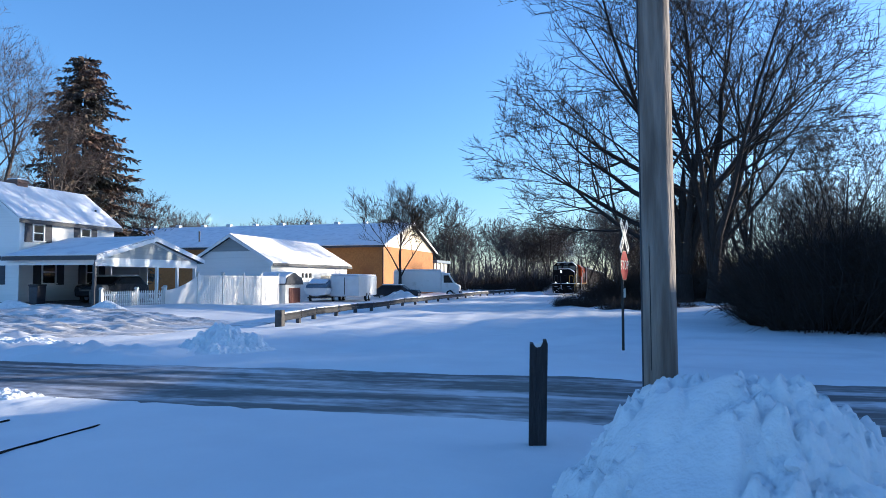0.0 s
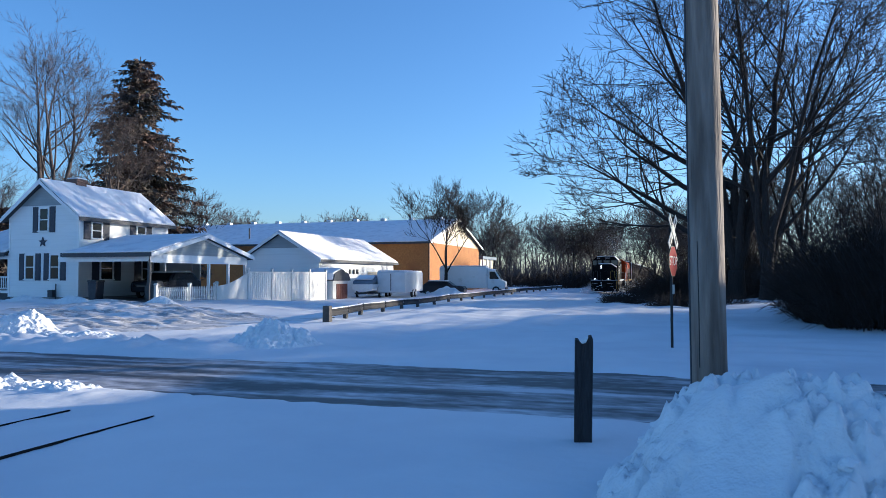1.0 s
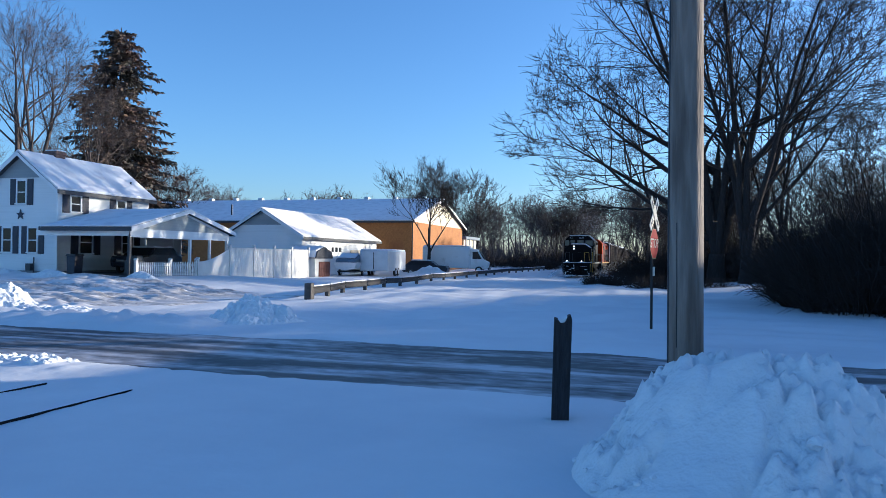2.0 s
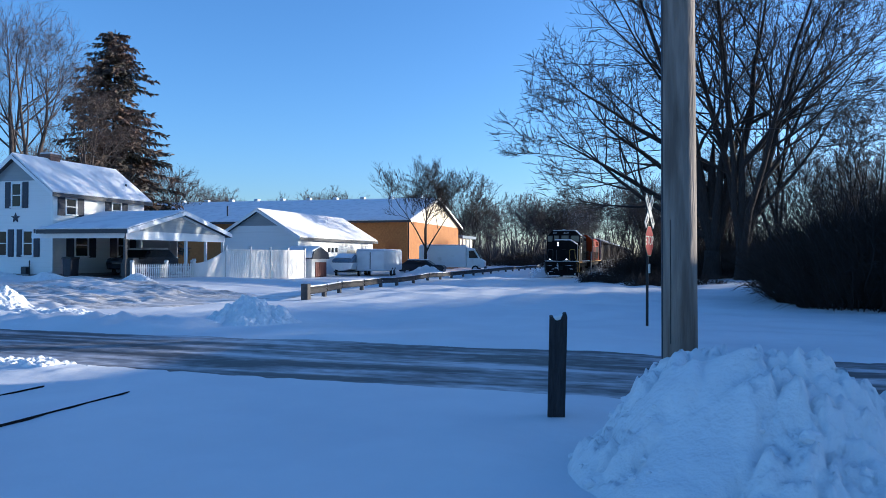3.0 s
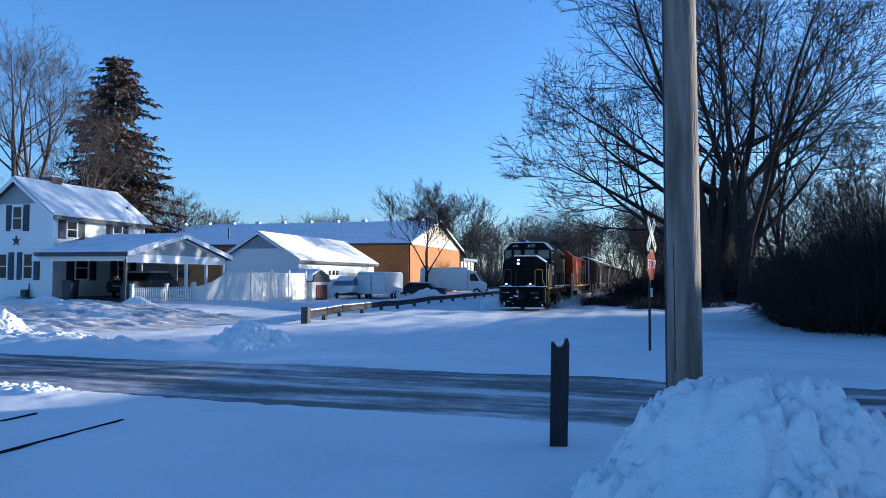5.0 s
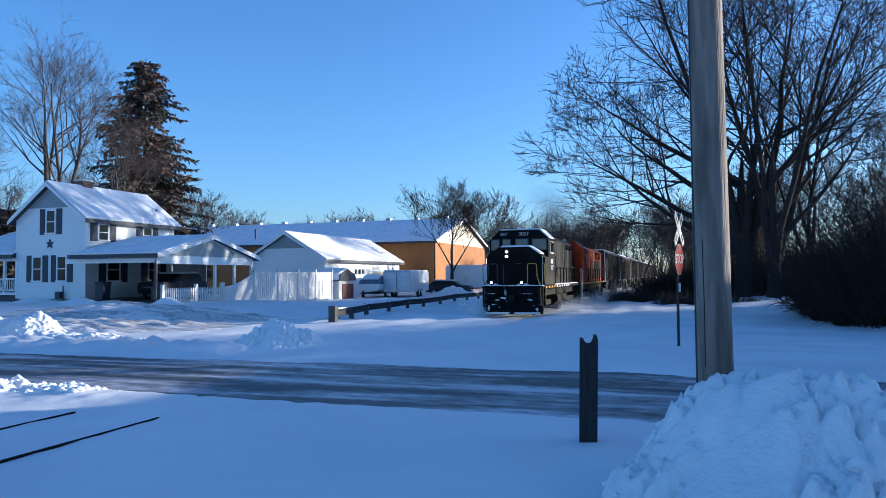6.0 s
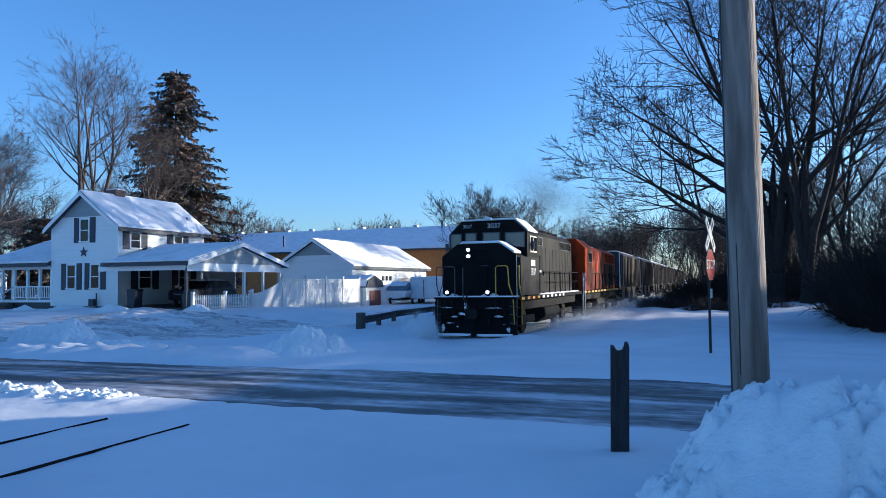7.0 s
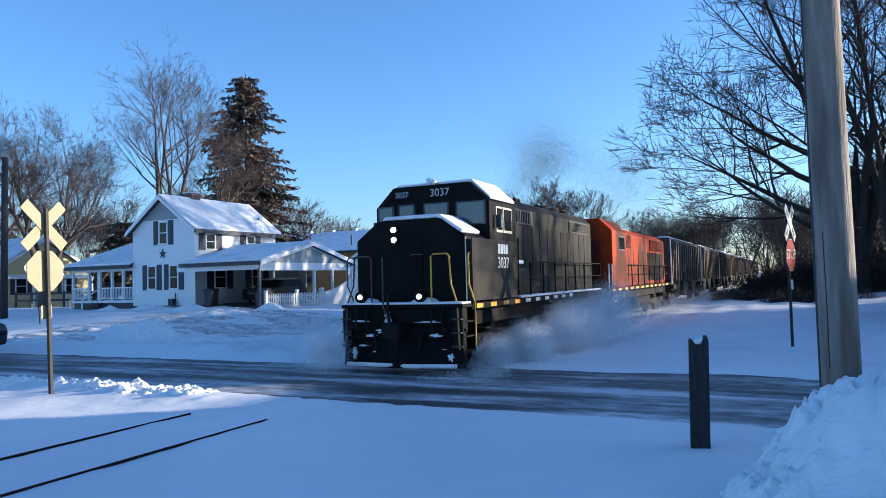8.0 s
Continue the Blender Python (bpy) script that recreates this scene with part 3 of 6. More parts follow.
def farmhouse():
    h = thing("farmhouse", "white two-storey clapboard house with navy shutters and snowy gable roof", "house")
    xm = (HX0 + HX1) / 2
    part("wall", Shape().prism([(HX0, HZ + 0.3), (HX1, HZ + 0.3), (HX1, 5.35), (xm, 7.2), (HX0, 5.35)], "y", HY0, HY1), SIDING, h)
    part("foundation", Shape().box(HX0 + 0.05, HX1 - 0.05, HY0 + 0.05, HY1 - 0.05, -0.4, HZ + 0.3), CONCRETE, h)
    part("gable_panel", Shape().prism([(xm - 1.72, 5.93), (xm + 1.72, 5.93), (xm, 7.16)], "y", HY0 - 0.03, HY0 - 0.004), GABLE_GREY, h, "grey shingled gable peak")
    gable_roof(h, HX0, HX1, HY0, HY1, 5.32, 7.2, "y")
    for x in (HX0, HX1):
        part("corner_board", Shape().box(x - 0.06, x + 0.06, HY0 - 0.02, HY0 + 0.1, HZ + 0.3, 5.3), TRIM, h)
    wall_window(h, "y", HY0, -1, -34.03, 4.5, 5.75, 0.58)
    wall_window(h, "y", HY0, -1, -35.0, 1.78, 3.1, 0.58, shutter_w=0.38)
    wall_window(h, "y", HY0, -1, -33.2, 1.78, 3.1, 0.58, shutter_w=0.38)
    wall_window(h, "x", HX1, 1, 33.2, 4.1, 4.95, 0.68, shutter_w=0.5)
    wall_window(h, "x", HX1, 1, 36.8, 4.1, 4.95, 0.68, shutter_w=0.5)
    wall_window(h, "x", HX1, 1, 34.0, 1.75, 3.0, 0.9, shutter_w=0.55)
    wall_window(h, "x", HX1, 1, 37.4, 1.75, 3.0, 0.9, shutter_w=0.55)
    star = Shape().prism([((0.30 if k % 2 == 0 else 0.12) * math.sin(math.pi * k / 5) - 34.08, (0.30 if k % 2 == 0 else 0.12) * math.cos(math.pi * k / 5) + 3.86) for k in range(10)], "y", HY0 - 0.05, HY0 - 0.005)
    part("star_ornament", star, SHUTTER, h, "dark metal barn star on the wall")
    stack = part("chimney", Shape().box(-34.6, -33.85, 34.0, 34.75, 6.5, 7.75).box(-34.66, -33.79, 33.94, 34.81, 7.55, 7.72), CHIMNEY, h, bevel=0.02)
    part("chimney_snow", Shape().box(-34.6, -33.85, 34.0, 34.75, 7.755, 7.82), ROOF_SNOW, stack)
    part("vent_pipe", Shape().tube([(-32.4, 38.6, 5.6), (-32.4, 38.6, 6.35)], 0.06, 8), DARK_TRIM, h)
    # gas meter and low shrubs at the foot of the wall
    part("gas_meter", Shape().box(-33.4, -33.05, HY0 - 0.3, HY0 - 0.05, 0.75, 1.15).tube([(-32.95, HY0 - 0.15, 0.4), (-32.95, HY0 - 0.15, 1.5)], 0.04, 6), DARK_TRIM, h, bevel=0.03)
    # porch on the west side
    porch = thing("porch", "screened side porch with white railings and snowy shed roof", "porch")
    px0, px1, py0, py1 = -42.3, HX0 - 0.02, HY0 + 0.05, HY1 - 0.6
    def hipped(z, grow_):
        e0, e1, yr = py0 - 0.35 - grow_, py1 + 0.35 + grow_, py0 + 3.0
        x0, xr = px0 - 0.25 - grow_, px0 + 2.6
        return Shape().add([(x0, e0, 3.15 + z), (px1, e0, 3.15 + z), (px1, yr, 4.75 + z), (xr, yr, 4.75 + z), (x0, e1, 3.15 + z), (px1, e1, 3.15 + z),
                            (x0, e0, 3.28 + z), (px1, e0, 3.28 + z), (px1, yr, 4.88 + z), (xr, yr, 4.88 + z), (x0, e1, 3.28 + z), (px1, e1, 3.28 + z)],
                           [(0, 1, 2, 3), (0, 3, 4), (4, 3, 2, 5), (6, 7, 8, 9), (6, 9, 10), (10, 9, 8, 11), (0, 1, 7, 6), (0, 6, 10, 4), (4, 5, 11, 10), (1, 2, 8, 7), (2, 5, 11, 8)])
    roof = part("roof", hipped(0, 0), SHINGLE, porch)
    part("roof_snow", hipped(0.135, -0.02), ROOF_SNOW, roof, "thick snow on the porch roof", bevel=0.03)
    part("fascia", Shape().box(px0 - 0.2, px1, py0 - 0.39, py0 - 0.355, 3.06, 3.24), DARK_TRIM, porch)
    part("front_beam", Shape().box(px0, px1, py0, py0 + 0.15, 2.92, 3.12), TRIM, porch)
    part("deck", Shape().box(px0, px1, py0, py1, 0.95, 1.1), TRIM, porch)
    part("lattice", Shape().box(px0 + 0.1, px1, py0 + 0.1, py0 + 0.14, 0.1, 0.95), DARK_TRIM, porch)
    # dark sheet stands in for the shade inside the porch
    part("screen", Shape().box(px0 + 0.15, px1, py1 - 0.05, py1, 1.1, 3.0), SHADE_INSIDE, porch)
    for x in (px0 + 0.08, px0 + 1.6, px0 + 2.6, px0 + 3.7, px0 + 4.7, px1 - 0.1):
        part("post", Shape().box(x - 0.07, x + 0.07, py0, py0 + 0.14, 1.1, 2.95), TRIM, porch)
    for y in (py0 + 2, py0 + 4, py1 - 0.1):
        part("post", Shape().box(px0, px0 + 0.14, y - 0.07, y + 0.07, 1.1, 3.1), TRIM, porch)
    for a, b in ((px0, px0 + 1.55), (px0 + 2.65, px1)):
        rail = part("railing", Shape().box(a, b, py0 - 0.02, py0 + 0.05, 1.85, 1.92).box(a, b, py0 - 0.01, py0 + 0.04, 1.2, 1.26), TRIM, porch)
        n = int((b - a) / 0.14)
        for j in range(n):
            x = a + 0.1 + j * 0.14
            part("baluster", Shape().box(x - 0.02, x + 0.02, py0, py0 + 0.03, 1.26, 1.85), TRIM, rail)
    for j in range(4):
        part("step", Shape().box(px0 + 1.65, px0 + 2.6, py0 - 0.3 * (j + 1), py0 - 0.3 * j, 0.2, 0.95 - 0.19 * j), GREY_POST, porch)
    for x in (px0 + 1.6, px0 + 2.65):
        part("stair_rail", Shape().tube([(x, py0 - 1.3, 1.15), (x, py0, 1.9)], 0.035, 6).tube([(x, py0 - 1.3, 0.3), (x, py0 - 1.3, 1.2)], 0.05, 6), TRIM, porch)


CX0, CX1, CY0, CY1 = -31.5, -25.5, 30.45, 39.2


def carport():
    c = thing("carport", "open white carport with snowy gable roof beside the house", "carport")
    ym = (CY0 + CY1) / 2
    gable_roof(c, CX0 + 0.9, CX1, CY0, CY1, 3.05, 4.12, "x", over=0.3, snow=0.10)
    part("gable_wall", Shape().prism([(CY0, 2.62), (CY1, 2.62), (CY1, 3.0), (ym, 4.1), (CY0, 3.0)], "x", CX1 - 0.15, CX1 - 0.02), SIDING, c)
    part("gable_panel", Shape().prism([(CY0 + 0.9, 3.06), (CY1 - 0.9, 3.06), (ym, 3.97)], "x", CX1 - 0.018, CX1), GABLE_GREY, c, "grey gable panel")
    part("front_beam", Shape().box(CX0, CX1 - 0.15, CY0, CY0 + 0.16, 2.68, 2.95), TRIM, c)
    part("back_beam", Shape().box(CX0, CX1 - 0.15, CY1 - 0.16, CY1, 2.68, 2.95), TRIM, c)
    # gable grey on the ceiling paints in the shade under the roof
    part("ceiling_board", Shape().box(CX0, CX1 - 0.16, CY0 + 0.16, CY1 - 0.16, 2.9, 2.95), GABLE_GREY, c)
    for x, y in ((CX1 - 0.12, CY0 + 0.08), (CX1 - 0.1, ym + 0.6), (CX1 - 0.1, ym + 2.5), (CX1 - 0.1, CY1 - 0.1), (CX0 + 2.0, CY1 - 0.1)):
        part("post", Shape().box(x - 0.07, x + 0.07, y - 0.07, y + 0.07, 0.2, 2.75), DARK_TRIM if y < 31 else TRIM, c)
    part("downpipe", Shape().tube([(CX1 + 0.2, CY0 - 0.28, 3.0), (CX1 + 0.02, CY0 - 0.1, 2.7), (CX1 + 0.02, CY0 - 0.1, 0.3)], 0.05, 6), DARK_TRIM, c)
    part("slab", Shape().box(CX0, CX1 + 0.1, CY0 + 0.1, CY1, 0.1, 0.64), ASPHALT, c, "bare dark carport floor")
    part("rear_panel", Shape().box(CX0 - 0.0, CX0 + 2.6, CY1 - 0.12, CY1 - 0.06, 0.3, 2.7), SIDING, c)
    # what stands inside: a covered car, bins and a bench
    parked_car("parked_car", "dark car parked under the carport roof", pose(-28.9, 36.0, 0.645, 0, 0, 184), DARK_CAR)
    bin_ = thing("wheelie_bin", "dark green plastic bin under the carport", "bin", pose(-30.6, 32.2, 0.645))
    part("body", Shape().prism([(-0.24, 0), (0.24, 0), (0.3, 0.95), (-0.3, 0.95)], "y", -0.3, 0.3), SHUTTER, bin_, bevel=0.03)
    part("lid", Shape().prism([(-0.33, 0.95), (0.33, 0.95), (0.28, 1.05), (-0.28, 1.05)], "y", -0.34, 0.34), DARK_TRIM, bin_, bevel=0.02)
    grill = thing("barbecue_grill", "black covered barbecue grill under the carport", "grill", pose(-27.0, 32.6, 0.545))
    part("body", Shape().box(-0.45, 0.45, -0.28, 0.28, 0.1, 0.85).prism([(-0.42, 0.85), (0.42, 0.85), (0.32, 1.12), (-0.32, 1.12)], "y", -0.25, 0.25), DARK_TRIM, grill, bevel=0.05)


def wheel_parts(parent, x, y, r, w, sub="wheel"):
    wh = part(sub, Shape().tube([(-w / 2, 0, 0), (-w / 2 + 0.03, 0, 0), (w / 2 - 0.03, 0, 0), (w / 2, 0, 0)], [r * 0.9, r, r, r * 0.9], 18), TYRE, parent, at=pose(x, y, r))
    part("rim", Shape().tube([(-w / 2 - 0.012, 0, 0), (w / 2 + 0.012, 0, 0)], r * 0.6, 14), SILVER, wh)
    return wh


def parked_car(name, label, at, paint, group=""):
    c = thing(name, label, "car", at, group)
    body = Shape().prism([(-2.2, 0.35), (2.2, 0.35), (2.28, 0.75), (2.15, 0.98), (1.1, 1.06), (0.55, 1.48), (-1.35, 1.50), (-1.95, 1.08), (-2.25, 0.98), (-2.3, 0.6)], "x", -0.86, 0.86)
    part("body", body, paint, c, bevel=0.09)
    part("side_glass", Shape().prism([(-1.75, 1.06), (0.95, 1.06), (0.5, 1.42), (-1.3, 1.43)], "x", -0.875, 0.875), GLASS, c)
    part("windscreen", Shape().prism([(1.12, 1.07), (1.15, 1.07), (0.60, 1.46), (0.57, 1.46)], "x", -0.72, 0.72), GLASS, c)
    part("roof_snow", Shape().prism([(-1.4, 1.5), (0.55, 1.48), (0.45, 1.58), (-1.3, 1.6)], "x", -0.74, 0.74), ROOF_SNOW, c, bevel=0.04)
    for y in (-1.35, 1.4):
        for x in (-0.8, 0.8):
            wheel_parts(c, x, y, 0.32, 0.2)
    for x in (-0.62, 0.62):
        part("headlight", Shape().box(x - 0.16, x + 0.16, 2.2, 2.3, 0.66, 0.8), GLASS, c, bevel=0.03)
        part("tail_light", Shape().box(x - 0.14, x + 0.14, -2.31, -2.22, 0.75, 0.92), SIGN_RED, c, bevel=0.02)
    return c


def picket_fence():
    f = thing("picket_fence", "white picket fence with pointed slats in front of the carport", "fence")
    x, y0, y1 = -25.35, 30.7, 35.7
    for z in (0.62, 1.12):
        part("rail", Shape().box(x - 0.03, x + 0.03, y0, y1, z, z + 0.08), VINYL, f)
    n = 32
    slat = Shape().prism([(-0.036, 0.25), (0.036, 0.25), (0.036, 1.28), (0, 1.36), (-0.036, 1.28)], "x", 0.03, 0.055).mesh("slat")
    slat.materials.append(VINYL)
    for k in range(n):
        part("slat", slat, VINYL, f, at=pose(x, y0 + 0.1 + k * (y1 - y0 - 0.2) / (n - 1), 0))
    for y in (y0, (y0 + y1) / 2 + 0.2, y1):
        post = part("post", Shape().box(x - 0.07, x + 0.07, y - 0.07, y + 0.07, 0, 1.45), VINYL, f)
        part("cap", Shape().prism([(y - 0.1, 1.45), (y + 0.1, 1.45), (y, 1.55)], "x", x - 0.1, x + 0.1), VINYL, post)


def privacy_fence():
    f = thing("privacy_fence", "tall white vinyl privacy fence with a swooping end panel", "fence")
    x = -25.3
    swoop = [(35.8, 0.0), (39.0, 0.0), (39.0, 2.15)] + [(39.0 - 3.2 * k / 8, 1.35 + 0.8 * (1 - math.sin(math.pi / 2 * k / 8))) for k in range(1, 9)]
    part("swoop_panel", Shape().prism(swoop, "x", x - 0.025, x + 0.025), VINYL, f)
    ys = [39.0, 41.8, 44.4, 46.9, 49.5]
    for a, b in zip(ys, ys[1:]):
        p = part("panel", Shape().box(x - 0.02, x + 0.02, a + 0.07, b - 0.07, 0.0, 2.12), VINYL, f)
        part("top_rail", Shape().box(x - 0.04, x + 0.04, a + 0.07, b - 0.07, 2.12, 2.2), VINYL, p)
        n = 12
        for k in range(1, n):
            y = a + (b - a) * k / n
            part("groove", Shape().box(x + 0.02, x + 0.028, y - 0.012, y + 0.012, 0.1, 2.1), TRIM, p)
    for y in [35.78] + ys:
        post = part("post", Shape().box(x - 0.07, x + 0.07, y - 0.07, y + 0.07, 0.0, 2.32 if y > 38 else 1.5), VINYL, f)
        part("cap", Shape().prism([(y - 0.1, 2.32 if y > 38 else 1.5), (y + 0.1, 2.32 if y > 38 else 1.5), (y, 2.44 if y > 38 else 1.62)], "x", x - 0.1, x + 0.1), VINYL, post)
    shed = thing("garden_shed", "low white shed with snowy roof and red-brown boards", "shed")
    part("body", Shape().box(-27.2, -24.9, 49.9, 52.6, 0, 1.55), VINYL, shed)
    part("roof", Shape().prism([(49.75, 1.55), (52.75, 1.55), (52.5, 2.05), (51.2, 2.45), (50.0, 2.1)], "x", -27.4, -24.75), SHINGLE, shed)
    part("roof_snow", Shape().prism([(49.72, 1.62), (52.78, 1.62), (52.55, 2.12), (51.2, 2.56), (49.95, 2.2)], "x", -27.3, -24.85), ROOF_SNOW, shed, bevel=0.06)
    door = part("door", Shape().box(-24.9, -24.86, 50.5, 52.4, 0.05, 1.3), BROWN_BOARD, shed, "red-brown board door")
    for k in range(6):
        part("board", Shape().box(-24.86, -24.845, 50.53 + k * 0.31, 50.81 + k * 0.31, 0.07, 1.28), BROWN_BOARD, door)
    parked_car("parked_car", "car with snow on its roof behind the white fence", pose(-26.6, 45.2, 0.2, 0, 0, 10), VAN_WHITE)


def garage():
    g = thing("long_garage", "long white garage with snowy gable roof lit by the sun", "garage")
    x0, x1, y0, y1 = -33.9, -27.0, 51.6, 67.6
    xm = (x0 + x1) / 2
    part("wall", Shape().prism([(x0, 0), (x1, 0), (x1, 3.3), (xm, 5.35), (x0, 3.3)], "y", y0, y1), SIDING, g)
    part("gable_panel", Shape().prism([(xm - 1.9, 4.2), (xm + 1.9, 4.2), (xm, 5.3)], "y", y0 - 0.03, y0 - 0.004), GABLE_GREY, g, "blue-grey gable peak")
    gable_roof(g, x0, x1, y0, y1, 3.32, 5.38, "y", over=0.4, snow=0.12)
    for a, b in ((61.2, 64.0),):
        d = part("door", Shape().box(x1 - 0.02, x1 + 0.03, a, b, 0.1, 2.3), CREAM, g, "closed pale panel door")
        for k in range(4):
            part("panel", Shape().box(x1 + 0.03, x1 + 0.045, a + 0.08, b - 0.08, 0.18 + k * 0.53, 0.62 + k * 0.53), CREAM, d)
    for k in range(3):
        part("lantern", Shape().box(x1, x1 + 0.14, 57.2 + k * 0.75, 57.45 + k * 0.75, 2.1, 2.5), DARK_TRIM, g, bevel=0.03)
    for x in (x0, x1):
        part("corner_board", Shape().box(x - 0.05, x + 0.05, y0 - 0.02, y0 + 0.1, 0, 3.2), TRIM, g)


def brick_hall():
    b = thing("brick_hall", "long tan brick hall with a snowy metal roof and cream gable", "building")
    x0, x1, y0, y1, ze, zr = -64.0, -24.9, 72.2, 93.0, 5.5, 8.5
    ym = (y0 + y1) / 2
    part("wall", Shape().box(x0, x1, y0, y1, 0, ze), BRICK, b)
    part("gable_wall", Shape().prism([(y0, ze), (y1, ze), (ym, zr)], "x", x1 - 0.3, x1 + 0.04), CREAM, b, "cream boarded gable")
    gable_roof(b, x0, x1, y0, y1, ze + 0.05, zr + 0.05, "x", over=0.5, snow=0.12)
    for k in range(10):
        v = part("roof_vent", Shape().box(x0 + 3.5 + k * 3.7, x0 + 4.1 + k * 3.7, ym - 0.3, ym + 0.3, zr + 0.1, zr + 0.55), SILVER, b, bevel=0.06)
    part("door", Shape().box(x1, x1 + 0.06, ym - 1.5, ym + 0.2, 0.2, 3.0), TRIM, b, "white double door")
    part("door_frame", Shape().box(x1, x1 + 0.09, ym + 0.2, ym + 0.9, 0.2, 3.0), DARK_TRIM, b)
    part("downpipe", Shape().tube([(x1 + 0.08, y0 + 0.15, 0.1), (x1 + 0.08, y0 + 0.15, ze)], 0.07, 6), DARK_TRIM, b)
    part("side_stack", Shape().tube([(-48, y0 + 2.0, 5.5), (-48, y0 + 2.0, 7.6)], 0.09, 6), DARK_TRIM, b)
    annex = thing("annex", "small cream annex with posts beyond the brick hall", "building")
    part("body", Shape().box(-30.5, -25.2, 95.0, 102.0, 0, 4.2), CREAM, annex)
    part("roof", Shape().box(-30.9, -24.7, 94.6, 102.4, 4.2, 4.6), TARP, annex, bevel=0.05)
    for y in (94.9, 97.0, 99.0):
        part("post", Shape().box(-24.95, -24.75, y, y + 0.2, 0, 4.2), TRIM, annex)


def yard_vehicles():
    t = thing("cargo_trailer", "white enclosed cargo trailer parked in the snow", "trailer", pose(-22.6, 58.4, 0.1, 0, 0, 8))
    part("body", Shape().box(-1.2, 1.2, -3.6, 3.6, 0.45, 2.15), SILVER, t, bevel=0.08)
    part("roof_snow", Shape().box(-1.15, 1.15, -3.5, 3.5, 2.155, 2.28), ROOF_SNOW, t, bevel=0.05)
    part("door", Shape().box(-1.1, 1.1, -3.64, -3.605, 0.55, 2.05), SILVER, t)
    part("hinge_bar", Shape().box(-0.03, 0.03, -3.67, -3.64, 0.6, 2.0), DARK_TRIM, t)
    for y in (-0.6, 0.5):
        for x in (-1.12, 1.12):
            wheel_parts(t, x, y, 0.36, 0.2)
    part("tongue", Shape().prism([(-0.5, 3.6), (0.5, 3.6), (0.06, 4.9), (-0.06, 4.9)], "z", 0.45, 0.55), DARK_TRIM, t)
    b = thing("covered_boat", "small boat under a grey cover on a trailer", "boat", pose(-24.3, 55.6, 0.1, 0, 0, 10))
    hull = Shape()
    rings = [(-2.6, 0.95, 0.55), (-1.0, 1.02, 0.5), (0.8, 0.95, 0.5), (2.0, 0.6, 0.6), (2.9, 0.06, 0.85)]
    hull.v = [p for y, w, z in rings for p in ((-w, y, 1.15), (-w * 0.8, y, z + 0.1), (0, y, z - 0.05), (w * 0.8, y, z + 0.1), (w, y, 1.15))]
    hull.f = [(i * 5 + k, i * 5 + k + 1, i * 5 + k + 6, i * 5 + k + 5) for i in range(4) for k in range(4)] + [(0, 1, 2, 3, 4)]
    part("hull", hull, VAN_WHITE, b, bevel=0.02)
    part("cover", Shape().prism([(-2.6, 1.15), (2.8, 1.15), (1.6, 1.35), (0.5, 1.75), (-0.9, 1.78), (-2.3, 1.4)], "x", -0.85, 0.85), TARP, b, bevel=0.12)
    part("cover_snow", Shape().prism([(-2.1, 1.47), (-0.9, 1.8), (0.5, 1.77), (0.5, 1.86), (-0.9, 1.89), (-2.2, 1.55)], "x", -0.7, 0.7), ROOF_SNOW, b, bevel=0.03)
    part("trailer_frame", Shape().box(-0.8, 0.8, -2.0, 2.6, 0.35, 0.45).tube([(0, 2.6, 0.4), (0, 4.0, 0.4)], 0.05, 6), DARK_TRIM, b)
    for x in (-0.95, 0.95):
        wheel_parts(b, x, -0.5, 0.3, 0.16)
    v = thing("step_van", "white delivery van with a square cargo box", "van", pose(-19.7, 71.6, 0.1, 0, 0, -82))
    part("cargo_box", Shape().box(-1.05, 1.05, -3.4, 1.5, 0.55, 2.75), VAN_WHITE, v, bevel=0.1)
    part("cab", Shape().prism([(1.5, 0.5), (3.3, 0.5), (3.35, 1.2), (2.9, 1.4), (2.3, 2.45), (1.5, 2.6)], "x", -0.98, 0.98), VAN_WHITE, v, bevel=0.08)
    part("windscreen", Shape().prism([(2.92, 1.45), (2.95, 1.47), (2.38, 2.4), (2.35, 2.38)], "x", -0.85, 0.85), GLASS, v)
    part("side_window", Shape().prism([(1.75, 1.5), (2.7, 1.5), (2.25, 2.25), (1.75, 2.25)], "x", -0.995, 0.995), GLASS, v)
    part("bumper", Shape().box(-0.95, 0.95, 3.3, 3.45, 0.4, 0.65), DARK_TRIM, v, bevel=0.03)
    part("roof_snow", Shape().box(-1.0, 1.0, -3.3, 1.4, 2.755, 2.87), ROOF_SNOW, v, bevel=0.05)
    for y in (-2.1, 2.4):
        for x in (-0.95, 0.95):
            wheel_parts(v, x, y, 0.38, 0.24)
    parked_car("parked_car", "dark car parked beside the white van", pose(-21.9, 68.2, -0.1, 0, 0, -85), DARK_CAR)
    snow_heap(-20.6, 66.4, 2.8, 1.3, 0.9, "ploughed snow heap beside the dark car", 0.2)
    snow_heap(-24.6, 70.0, 2.0, 1.0, 0.6, "small ploughed snow heap in the yard", 0.2)
    snow_heap(-17.0, 76.0, 3.0, 1.0, 0.6, "ploughed snow heap beyond the van", 0.2)


